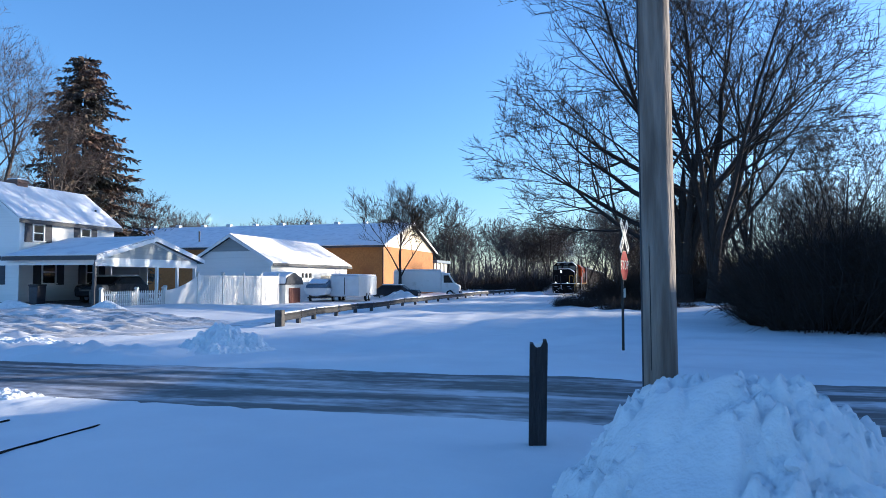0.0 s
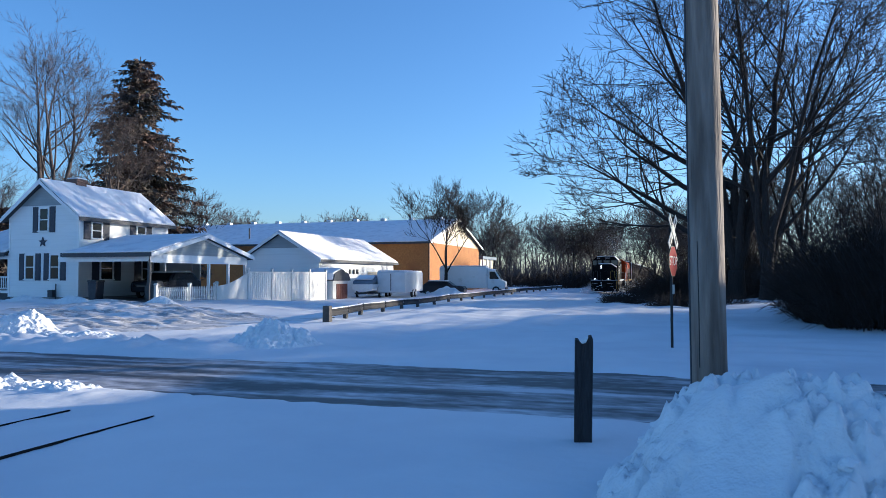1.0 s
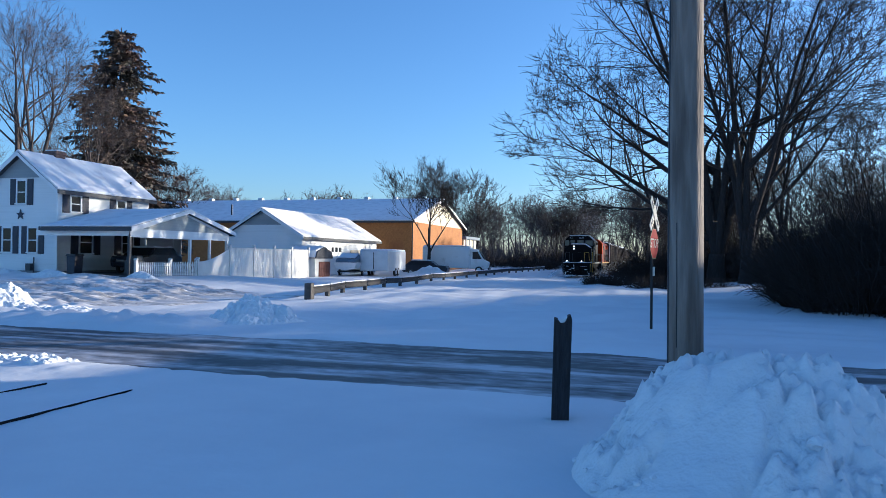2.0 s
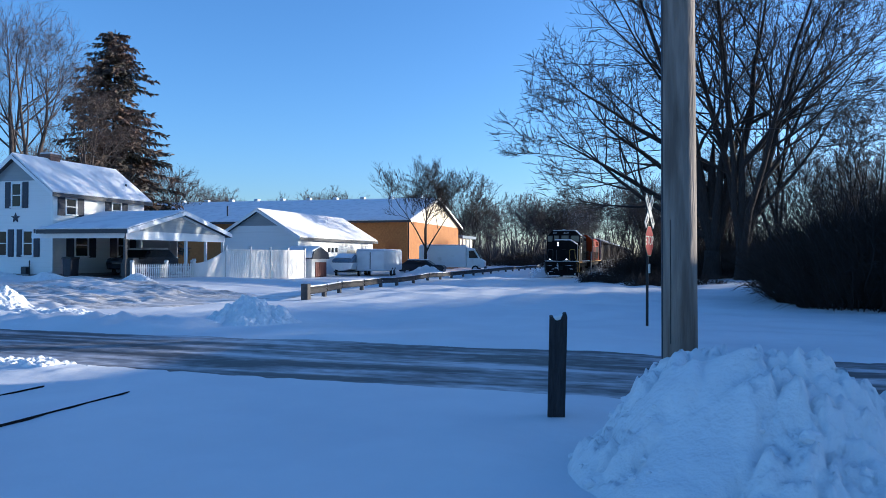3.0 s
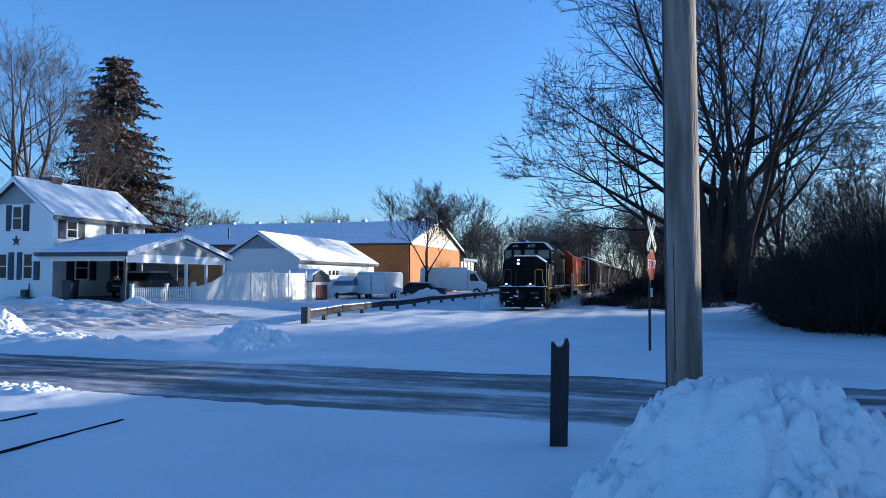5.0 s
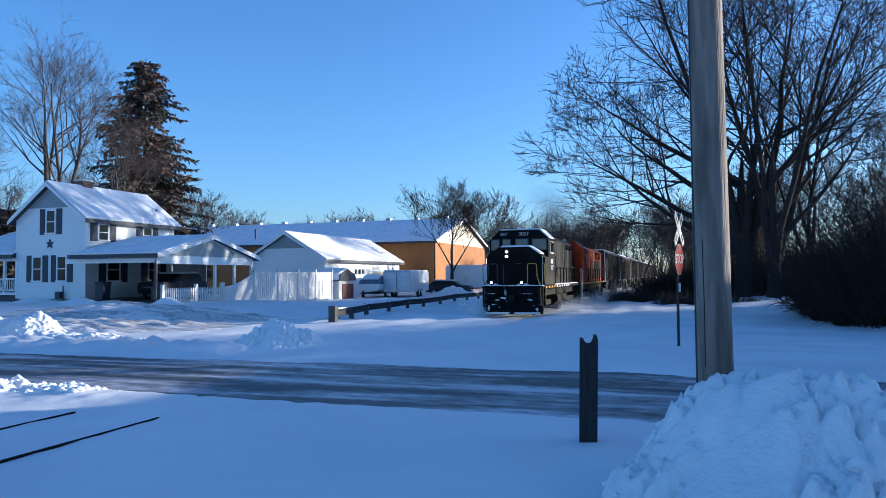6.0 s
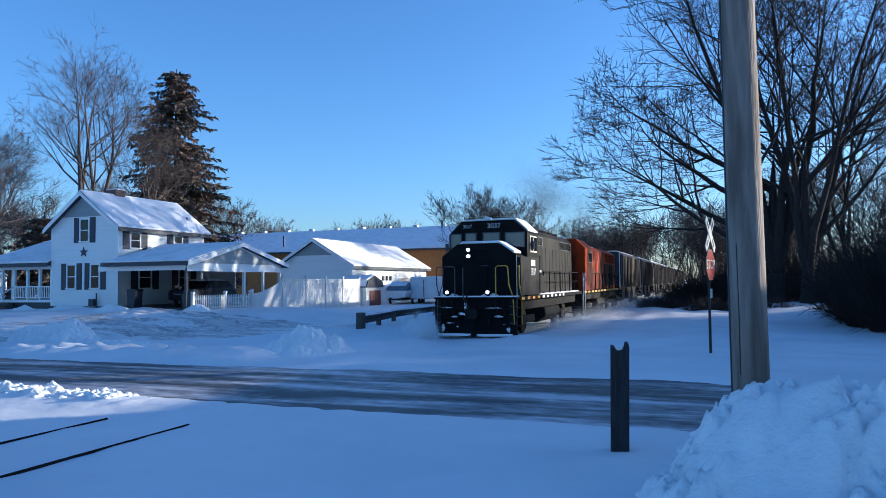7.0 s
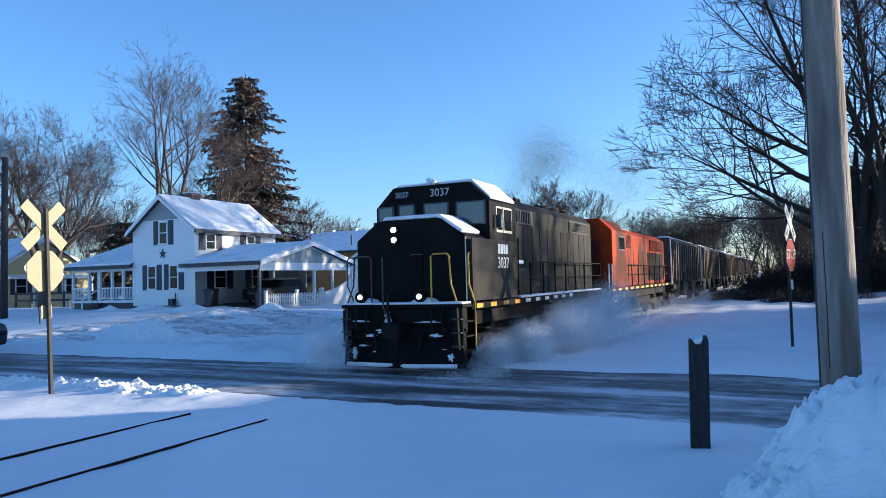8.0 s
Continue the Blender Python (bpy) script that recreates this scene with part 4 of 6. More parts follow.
def guard_rail():
    path = [(-13.5, 26.6), (-14.7, 32.5), (-15.4, 42.7), (-15.8, 57.0), (-16.2, 77.6), (-15.4, 103.0)]
    pts, k = [], 0
    for (xa, ya), (xb, yb) in zip(path, path[1:]):
        n = max(1, round(math.hypot(xb - xa, yb - ya) / 3.8))
        pts += [(xa + (xb - xa) * i / n, ya + (yb - ya) * i / n) for i in range(n)]
    pts.append(path[-1])
    f = thing("guard_rail", "low weathered guard rail on posts, capped with snow", "guard rail")
    for k, (x, y) in enumerate(pts):
        g = ground_z(x, y)
        w = 0.15 if k == 0 else 0.09
        part("post", Shape().box(x - w, x + w, y - w, y + w, g - 0.3, g + (0.66 if k == 0 else 0.56)), GREY_POST, f, bevel=0.02)
        if k + 1 < len(pts):
            xb, yb = pts[k + 1]
            ln, az = math.hypot(xb - x, yb - y), math.degrees(math.atan2(-(xb - x), yb - y))
            gb = ground_z(xb, yb)
            beam = part("beam", Shape().prism([(0.06, -0.17), (0.13, -0.13), (0.08, -0.03), (0.08, 0.03), (0.13, 0.12), (0.06, 0.15)], "y", 0.05, ln - 0.05), RAIL_WOOD, f,
                        at=pose(x + 0.05, y, g + 0.38, math.degrees(math.atan2(gb - g, ln)), 0, az))
            part("beam_snow", Shape().prism([(0.02, 0.152), (0.10, 0.142), (0.09, 0.175), (0.05, 0.19)], "y", 0.12, ln - 0.12), ROOF_SNOW, beam)


# ---- street furniture ----
def crossbuck(at, label, face=SIGN_WHITE, sink=0.0, rr=0.39):
    """Two crossed white blades over an octagonal sign on a steel post; it faces +x and -x along the road."""
    s = thing("crossing_sign", label, "sign", at, "railway crossing signs")
    part("post", Shape().box(-0.03, 0.03, -0.03, 0.03, -0.4, 3.35), SIGN_POST, s, bevel=0.006)
    for a in (-46, 46):
        blade = part("blade", Shape().box(-0.008, 0.008, -0.105, 0.105, -0.55, 0.55), face, s, at=pose(-0.05 if a > 0 else -0.068, 0, 3.05 + sink * 0.3, a, 0, 0))
        for c, w in ((-0.32, 0.24), (0.32, 0.24)):
            part("lettering", Shape().box(-0.012, -0.009, -0.05, 0.05, c - w / 2, c + w / 2), DARK_TRIM, blade)
    zc = 2.27 + sink
    oc = [(rr * math.cos(math.pi / 8 + k * math.pi / 4) / math.cos(math.pi / 8), zc + rr * math.sin(math.pi / 8 + k * math.pi / 4) / math.cos(math.pi / 8)) for k in range(8)]
    plate = part("stop_plate", Shape().prism(oc, "x", -0.056, -0.05), SIGN_BACK, s)
    oc2 = [(y * 0.96, zc + (z - zc) * 0.96) for y, z in oc]
    part("sheet", Shape().prism(oc2, "x", -0.0605, -0.0565), SIGN_RED, plate, "red reflective face")
    cu = bpy.data.curves.new("lettering", "FONT")
    cu.body, cu.size, cu.align_x, cu.align_y, cu.extrude = "STOP", 0.34, "CENTER", "CENTER", 0.001
    cu.materials.append(SIGN_WHITE)
    tx = new("lettering", cu)
    tx.matrix_basis = pose(-0.063, 0, zc, 90, 0, -90)
    tx.parent = plate
    part("number_plate", Shape().box(-0.056, -0.05, -0.11, 0.11, 1.42 + sink, 1.66 + sink), face, s, bevel=0.01)
    return s


def roadside():
    crossbuck(pose(-0.06, 19.74, 0.0, 0, 0, 166), "white crossed-blade railway sign above a red octagon")
    crossbuck(pose(-11.95, 8.64, 0.0, 1.6, 0.0, 4), "sunlit back of a crossed-blade railway sign on a thin post", SIGN_BACK, -0.04, 0.36)
    pole = thing("utility_pole", "weathered grey wooden utility pole standing in a snow bank", "pole", pose(0.36, 8.02, 0.0, 0, -0.35, 0))
    rng = random.Random(4)
    part("shaft", Shape().tube([(0, 0, -0.5), (0, 0, 2), (0.0, 0, 5), (0, 0, 10.5)], [0.185, 0.178, 0.168, 0.14], 28), POLE_WOOD, pole, smooth=True)
    a, z0 = rng.uniform(-2.6, -0.6), rng.uniform(0.6, 4.0)
    part("crack", Shape().tube([(0.180 * math.cos(a), 0.180 * math.sin(a), z0), (0.178 * math.cos(a + 0.02), 0.178 * math.sin(a + 0.02), z0 + 0.6), (0.174 * math.cos(a - 0.01), 0.174 * math.sin(a - 0.01), z0 + 1.3)], 0.006, 4), POST_WOOD, pole)
    part("ground_wire", Shape().tube([(-0.180, -0.05, -0.2), (-0.175, -0.048, 2.2), (-0.160, -0.044, 6), (-0.145, -0.04, 9)], 0.011, 5), DARK_TRIM, pole, "black ground wire stapled to the pole")
    post = thing("wooden_post", "short dark timber post with a snow-filled notch on top", "post", pose(-1.0, 8.43, 0.0, 1.2, 1.0, 8))
    part("shaft", Shape().prism([(-0.105, -0.4), (0.095, -0.4), (0.10, 1.16), (0.085, 1.21), (0.05, 1.205), (0.02, 1.13), (-0.03, 1.12), (-0.06, 1.16), (-0.105, 1.17)], "y", -0.1, 0.1), POST_WOOD, post, bevel=0.012)
    part("snow_cap", Shape().prism([(-0.07, 1.155), (-0.03, 1.118), (0.02, 1.128), (0.052, 1.195), (0.01, 1.175), (-0.04, 1.165)], "y", -0.09, 0.09), SNOW, post, bevel=0.01)
    far = thing("utility_pole", "distant dark utility pole beyond the crossing", "pole", pose(-38.7, 25.1, 0.2, 0, 0.6, 0))
    part("shaft", Shape().tube([(0, 0, -0.5), (0, 0, 9.0)], [0.2, 0.15], 12), POST_WOOD, far, smooth=True)
    stake = thing("leaning_stake", "thin leaning steel stake beside the road", "stake", pose(-33.0, 23.2, 0.2, 0, -7, 0))
    part("rod", Shape().tube([(0, 0, -0.3), (0, 0, 3.0)], 0.03, 6), SIGN_POST, stake)
    # the ploughed bank by the utility pole
    def bank(x, y):
        dx, dy = (x - 0.6) / (1.35 if x < 0.6 else 2.4), (y - 6.45) / 1.8
        d = math.hypot(dx, dy)
        z = 1.22 * (1 - smooth01(0.0, 1.0, d)) ** 0.8 if d < 1 else 0
        z += 0.45 * (1 - smooth01(0.1, 1.0, math.hypot((x - 3.6) / 2.6, (y - 6.9) / 1.6)))
        z = min(z, 1.08 + 0.05 * lumps(x, y, 1.5, 5)) - 0.10 * smooth01(1.0, 2.2, x) * smooth01(0.2, 0.6, z)
        rough = smooth01(0.02, 0.3, z)
        crumbs = smooth01(-0.15, 0.1, lumps(x, y, 1.3, 71) + 0.16 - 0.4 * smooth01(0.6, 0.2, math.hypot(x - 0.75, y - 5.7)))
        ledge = (0.9 * x - 0.45 * y + 0.55 * lumps(x, y, 1.1, 77) + 0.12 * lumps(x, y, 4, 78)) * 1.55
        ledge -= math.floor(ledge)
        z += rough * (0.20 * (chunky(x + 0.1 * lumps(x, y, 4, 5), y, 1.3, 3) - 0.5) + 0.10 * (ledge ** 0.7 * smooth01(1.0, 0.88, ledge) - 0.5) + 0.14 * lumps(x, y, 0.9, 6))
        z += rough * crumbs * (0.13 * (chunky(x + 0.05 * lumps(x, y, 9, 1), y, 4.2, 8) - 0.35) + 0.085 * (chunky(x, y + 0.03 * lumps(x, y, 15, 4), 9.0, 14) - 0.35) + 0.035 * (chunky(x, y, 19.0, 15) - 0.3) + 0.035 * lumps(x, y, 14, 2)) + rough * 0.015 * lumps(x, y, 8, 2)
        return z + 0.05 * smooth01(7.5, 4.5, y) - 0.10 * smooth01(0.14, 0.0, z) + 0.07 * lumps(x, y, 0.6, 12) * smooth01(0, 0.2, z)
    xs, ys = spaced([(-1.9, 0.024), (3.4, 0.05), (6.4, 1)]), spaced([(4.3, 0.026), (8.6, 1)])
    bank_ob = tagged(part("snow_bank", heightfield(xs, ys, lambda x, y: bank(x, y) + ground_z(x, y) - 0.02), SNOW_LUMPY, smooth=True), "tall ploughed snow bank of broken clods around the pole", "snow bank")
    for k in range(130):
        a, r = rng.uniform(0, 6.28), rng.uniform(0.5, 1.1)
        x, y = 1.05 + 2.2 * r * math.cos(a), 6.35 + 1.7 * r * math.sin(a)
        if y < 4.4 or x > 5.8:
            continue
        clod(bank_ob, x, y, bank(x, y) + ground_z(x, y) - 0.015, 0.02 + 0.05 * rng.random() ** 2, rng)


CLODS = []


def clod(parent, x, y, z, r, rng):
    if len(CLODS) < 6:
        bm = bmesh.new()
        bmesh.ops.create_icosphere(bm, subdivisions=2, radius=1)
        for v in bm.verts:
            v.co *= 1 + 0.5 * noise.noise(v.co * 1.4 + Vector((len(CLODS) * 7, 0, 0)))
            v.co.z *= 0.7
        me = bpy.data.meshes.new("clod")
        bm.to_mesh(me)
        bm.free()
        me.materials.append(CLOD_SNOW)
        CLODS.append(me)
    ob = new("clod", rng.choice(CLODS))
    ob.parent = parent
    ob.matrix_basis = Matrix.Translation((x, y, z)) @ Euler((0, 0, rng.uniform(0, 6.28))).to_matrix().to_4x4() @ Matrix.Diagonal((r, r, r, 1))


# ---- the train ----
WHEELS = []  # wheelsets with their places, to be turned in motions()


def bogie(parent, y, axles, r=0.46):
    b = part("bogie", Shape().box(-1.15, -1.0, -axles[-1] - 0.6, axles[-1] + 0.6, 0.42, 0.72).box(1.0, 1.15, -axles[-1] - 0.6, axles[-1] + 0.6, 0.42, 0.72).box(-1.0, 1.0, -0.3, 0.3, 0.45, 0.8), UNDER, parent, bevel=0.04, at=pose(0, y, 0))
    for a in axles:
        w = part("wheelset", Shape().tube([(-0.83, 0, 0), (-0.80, 0, 0), (-0.70, 0, 0), (-0.68, 0, 0)], [r * 0.86, r, r, r + 0.03], 20)
                 .tube([(0.68, 0, 0), (0.70, 0, 0), (0.80, 0, 0), (0.83, 0, 0)], [r + 0.03, r, r, r * 0.86], 20).tube([(-0.9, 0, 0), (0.9, 0, 0)], 0.08, 8)
                 .box(0.83, 0.85, -0.05, 0.05, -r * 0.8, r * 0.8).box(-0.85, -0.83, -0.05, 0.05, -r * 0.8, r * 0.8), UNDER, b, at=pose(0, a, r))
        WHEELS.append((w, a, r))
    return b


def handrail(parent, pts, mat, r=0.022):
    return part("handrail", Shape().tube(pts, r, 6), mat, parent)


def walkway_rails(parent, y0, y1, mat, x=1.34, z=1.5, n=9):
    for side in (-1, 1):
        rail = part("side_rail", Shape().tube([(side * x, y0, z + 1.0), (side * x, y1, z + 1.0)], 0.022, 6).tube([(side * x, y0, z + 0.55), (side * x, y1, z + 0.55)], 0.016, 6), mat, parent)
        for k in range(n):
            y = y0 + (y1 - y0) * k / (n - 1)
            part("stanchion", Shape().tube([(side * x, y, z), (side * x, y, z + 1.02)], 0.024, 6), mat, rail)


def letters(parent, text, size, at, mat, name="number"):
    cu = bpy.data.curves.new(name, "FONT")
    cu.body, cu.size, cu.align_x, cu.align_y, cu.extrude = text, size, "CENTER", "CENTER", 0.003
    cu.materials.append(mat)
    ob = new(name, cu)
    ob.matrix_basis = at
    ob.parent = parent
    return ob


def lead_locomotive():
    """Its nose is at y = 0 and faces -y; z = 0 is the rail."""
    L = thing("lead_locomotive", "black wide-nosed diesel locomotive, snow-caked, headlights lit", "locomotive", group="train")
    # pilot, snow plough, coupler
    part("plough", Shape().add([(-1.42, 0.35, 0.08), (0, -0.12, 0.08), (1.42, 0.35, 0.08), (-1.42, 0.45, 0.95), (0, 0.30, 0.95), (1.42, 0.45, 0.95), (-1.42, 0.6, 0.08), (1.42, 0.6, 0.08), (-1.42, 0.6, 0.95), (1.42, 0.6, 0.95)],
                             [(0, 1, 4, 3), (1, 2, 5, 4), (6, 7, 9, 8), (0, 3, 8, 6), (2, 7, 9, 5), (3, 4, 5, 9, 8), (0, 6, 7, 2, 1)]), LOCO_BLACK, L)
    part("pilot_beam", Shape().box(-1.42, 1.42, 0.35, 0.75, 0.85, 1.42), LOCO_BLACK, L, bevel=0.03)
    part("coupler", Shape().box(-0.14, 0.14, -0.25, 0.4, 0.78, 1.02).box(-0.2, 0.2, -0.4, -0.2, 0.72, 1.08), UNDER, L, bevel=0.05)
    part("plough_snow", Shape().tube([(-1.3, 0.26, 0.12), (-0.4, -0.02, 0.14), (0.3, -0.03, 0.13), (1.3, 0.27, 0.13)], 0.05, 6), SNOW_LUMPY, L, "snow caked on the plough")
    rng = random.Random(9)
    for x, z, w, h in ((-0.30, 1.16, 0.10, 0.20), (-0.18, 1.02, 0.16, 0.07), (-0.34, 0.88, 0.26, 0.06), (-0.72, 0.78, 0.20, 0.05), (-0.10, 0.74, 0.22, 0.04), (0.68, 1.10, 0.34, 0.03), (0.82, 0.80, 0.16, 0.05), (-0.98, 1.12, 0.22, 0.025),
                       (0.22, 0.62, 0.14, 0.04), (-1.12, 0.36, 0.06, 0.16), (0.46, 0.30, 0.05, 0.12), (1.16, 0.32, 0.07, 0.10), (-0.55, 0.42, 0.10, 0.03), (0.9, 0.5, 0.18, 0.02), (-0.9, 0.55, 0.16, 0.02)):
        n = 15
        spike = [rng.uniform(0.35, 1.25) for k in range(n)]
        s = Shape().prism([(x + w * spike[k] * math.cos(2 * math.pi * k / n), z + h * spike[(k * 4) % n] * math.sin(2 * math.pi * k / n)) for k in range(n)], "y", 0.20 + 0.06 * abs(x) if z < 0.9 else 0.31, 0.37)
        part("caked_snow", s, SNOW_LUMPY, L, "frozen snow stuck on the pilot", bevel=0.01)
    part("pilot_ledge", Shape().box(-1.2, 1.2, 0.24, 0.36, 1.05, 1.09).box(-1.2, 1.2, 0.22, 0.34, 0.72, 0.76), LOCO_BLACK, L)
    for x in (-1.05, -0.8, 0.75, 1.0):
        part("air_pipe", Shape().tube([(x, 0.3, 1.4), (x, 0.2, 1.2), (x + 0.05, 0.18, 0.85)], 0.022, 6), UNDER, L)
    for side in (-1, 1):
        part("step_well", Shape().box(side * 1.32 - 0.11, side * 1.32 + 0.11, 0.33, 0.352, 0.5, 1.38), UNDER, L)
        for z in (0.55, 0.85, 1.15):
            part("tread", Shape().box(side * 1.32 - 0.11, side * 1.32 + 0.11, 0.22, 0.34, z, z + 0.03), GREY_POST, L)
    for x in (-0.55, 0.55):
        part("brake_hose", Shape().tube([(x, 0.33, 0.95), (x, 0.12, 0.8), (x * 0.92, 0.1, 0.45), (x * 0.85, 0.2, 0.35)], 0.03, 6), UNDER, L)
    part("footboard", Shape().box(-1.45, 1.45, 0.3, 1.05, 1.42, 1.5), LOCO_BLACK, L)
    part("footboard_snow", Shape().box(-1.43, 1.43, 0.31, 1.0, 1.5, 1.545), ROOF_SNOW, L, bevel=0.015)
    for side in (-1, 1):
        st = part("steps", Shape().box(side * 1.32 - 0.12, side * 1.32 + 0.12, 0.5, 1.2, 0.42, 0.46).box(side * 1.32 - 0.12, side * 1.32 + 0.12, 0.55, 1.2, 0.75, 0.79).box(side * 1.32 - 0.12, side * 1.32 + 0.12, 0.6, 1.2, 1.08, 1.12).box(side * 1.32 - 0.12, side * 1.32 + 0.12, 1.2, 1.24, 0.4, 1.45), LOCO_BLACK, L)
        dull = YELLOW if side > 0 else GREY_POST
        handrail(L, [(side * 0.72, 0.4, 1.5), (side * 0.72, 0.4, 2.58), (side * 0.78, 0.4, 2.64), (side * 1.08, 0.4, 2.64), (side * 1.14, 0.4, 2.58), (side * 1.17, 0.4, 1.95), (side * 1.32, 0.34, 1.5), (side * 1.36, 0.3, 0.5)], dull, 0.019)
        handrail(L, [(side * 1.34, 1.15, 2.64), (side * 1.46, 0.8, 2.64), (side * 1.47, 0.72, 2.56), (side * 1.47, 0.72, 1.95), (side * 1.47, 1.15, 1.5), (side * 1.47, 1.15, 0.5)], dull, 0.019)
    handrail(L, [(-0.28, 0.3, 1.1), (-0.38, 0.26, 1.45), (-0.42, 0.34, 1.6), (-0.42, 0.36, 2.6)], GREY_POST, 0.018)
    handrail(L, [(0.08, 0.9, 2.64), (0.12, 0.96, 2.66), (0.34, 0.96, 2.66)], GREY_POST, 0.014)
    part("drop_hose", Shape().tube([(-0.15, 0.36, 1.9), (-0.28, 0.28, 1.75), (-0.26, 0.22, 1.35), (-0.2, 0.2, 1.05)], 0.03, 6), UNDER, L)
    # cream strip paints the sunlight caught on the nose's right edge
    part("nose_edge", Shape().box(1.325, 1.349, 0.99, 1.015, 1.55, 3.02), CREAM, L, "pale strip standing in for the sunlit nose edge")
    # wide nose with cut-off upper corners
    nose = [(-1.34, 1.5), (1.34, 1.5), (1.34, 3.05), (0.78, 3.5), (-0.78, 3.5), (-1.34, 3.05)]
    part("nose", Shape().prism(nose, "y", 1.0, 2.6), LOCO_BLACK, L, bevel=0.05)
    part("nose_snow", Shape().prism([(0.70, 3.505), (1.24, 3.12), (1.27, 3.2), (0.72, 3.60), (-0.6, 3.60), (-0.68, 3.505)], "y", 1.02, 2.45), ROOF_SNOW, L, "snow lying on the nose top", bevel=0.03)
    part("nose_door", Shape().box(-0.42, 0.32, 0.975, 1.0, 1.6, 2.95), LOCO_BLACK, L, bevel=0.015)
    part("nose_grab", Shape().tube([(-0.05, 0.96, 3.32), (0.5, 0.96, 3.32)], 0.016, 6), UNDER, L)
    for z in (3.03, 3.27):
        h = part("headlight", Shape().tube([(-0.35, 0.93, z), (-0.35, 1.0, z)], 0.115, 16), LOCO_BLACK, L)
        part("lens", Shape().tube([(-0.35, 0.915, z), (-0.35, 0.93, z)], 0.068, 16), LAMP, h)
    for x in (-1.0, 0.44):
        h = part("ditch_light", Shape().tube([(x, 0.36, 1.68), (x, 0.55, 1.68)], 0.13, 14).box(x - 0.05, x + 0.05, 0.42, 0.5, 1.5, 1.6), LOCO_BLACK, L)
        part("lens", Shape().tube([(x, 0.345, 1.68), (x, 0.36, 1.68)], 0.062, 14), LAMP, h)
        part("snow_drift", Shape().prism([(x - 0.28, 1.54), (x + 0.3, 1.54), (x + 0.2, 1.62), (x - 0.1, 1.66)], "y", 0.5, 0.95), ROOF_SNOW, L, bevel=0.02)
    # cab
    cabp = [(-1.46, 1.5), (1.46, 1.5), (1.46, 3.95), (0.98, 4.46), (-0.98, 4.46), (-1.46, 3.95)]
    c = part("cab", Shape().prism(cabp, "y", 2.6, 5.1), LOCO_BLACK, L, bevel=0.04)
    # slightly lighter grey panels, on the +x side only
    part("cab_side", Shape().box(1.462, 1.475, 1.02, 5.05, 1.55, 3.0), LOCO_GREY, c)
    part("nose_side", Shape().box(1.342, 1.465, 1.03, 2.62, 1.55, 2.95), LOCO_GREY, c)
    for xa, xb in ((-1.40, -0.95), (-0.84, -0.39), (-0.18, 0.48), (0.64, 1.38)):
        w = part("windscreen", Shape().box(xa, xb, 2.575, 2.6, 3.38, 3.98 if abs(xa + xb) > 1.5 else 4.0), DARK_TRIM, c, bevel=0.01)
        part("glass", Shape().box(xa + 0.05, xb - 0.05, 2.565, 2.574, 3.42, 3.94 if abs(xa + xb) > 1.5 else 3.96), SKY_GLASS, w)
    for xa, xb, size in ((-0.95, -0.52, 0.18), (-0.06, 0.56, 0.25)):
        nb = part("number_board", Shape().box(xa - 0.02, xb + 0.02, 2.56, 2.6, 4.12, 4.36), LOCO_BLACK, c, bevel=0.01)
        letters(nb, "3037", size, pose((xa + xb) / 2, 2.555, 4.24, 90, 0, 0), LETTER_GREY)
    part("horn", Shape().tube([(0, 2.5, 4.56), (0, 2.85, 4.54)], [0.07, 0.03], 8).tube([(0.12, 2.45, 4.53), (0.12, 2.85, 4.52)], [0.06, 0.03], 8).box(-0.1, 0.2, 2.8, 2.9, 4.44, 4.54), SILVER, c)
    part("cab_snow", Shape().prism([(-0.95, 4.465), (0.98, 4.465), (1.44, 4.0), (1.46, 4.06), (1.0, 4.54), (-0.9, 4.53)], "y", 2.75, 5.0), ROOF_SNOW, c, "thin snow along the cab roof", bevel=0.02)
    for side in (-1, 1):
        for ya, yb in ((3.15, 3.7), (3.8, 4.6)):
            w = part("side_window", Shape().box(side * 1.462 - 0.012, side * 1.462 + 0.012, ya, yb, 3.2, 3.85), CREAM if side > 0 else DARK_TRIM, c)
            part("glass", Shape().box(side * 1.478 - 0.004, side * 1.478 + 0.004, ya + 0.05, yb - 0.05, 3.26, 3.8), GLASS, w)
        for k in range(4):
            part("lettering", Shape().box(side * 1.479 - 0.004, side * 1.479 + 0.004, 3.2 + k * 0.24, 3.38 + k * 0.24, 2.66, 2.90), WHITE_PAINT, c, "white reporting marks")
        letters(c, "3037", 0.36, pose(side * 1.482, 3.65, 2.42, 90, 0, 90 * side), WHITE_PAINT)
        part("mirror", Shape().box(side * 1.6 - 0.1, side * 1.6 + 0.02, 3.0, 3.06, 3.3, 3.62), DARK_TRIM, c)
        part("grab_iron", Shape().tube([(side * 1.5, 5.0, 1.6), (side * 1.52, 5.0, 3.1)], 0.02, 6), UNDER, c)
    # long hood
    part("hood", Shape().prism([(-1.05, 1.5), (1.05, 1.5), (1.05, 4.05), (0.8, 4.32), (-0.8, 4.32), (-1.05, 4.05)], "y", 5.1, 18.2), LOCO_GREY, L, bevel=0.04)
    for k in range(12):
        y = 5.5 + k * 1.02
        for side in (-1, 1):
            d = part("hood_door", Shape().box(side * 1.052 - 0.012, side * 1.052 + 0.012, y, y + 0.92, 1.75, 3.55), LOCO_GREY, L, bevel=0.008)
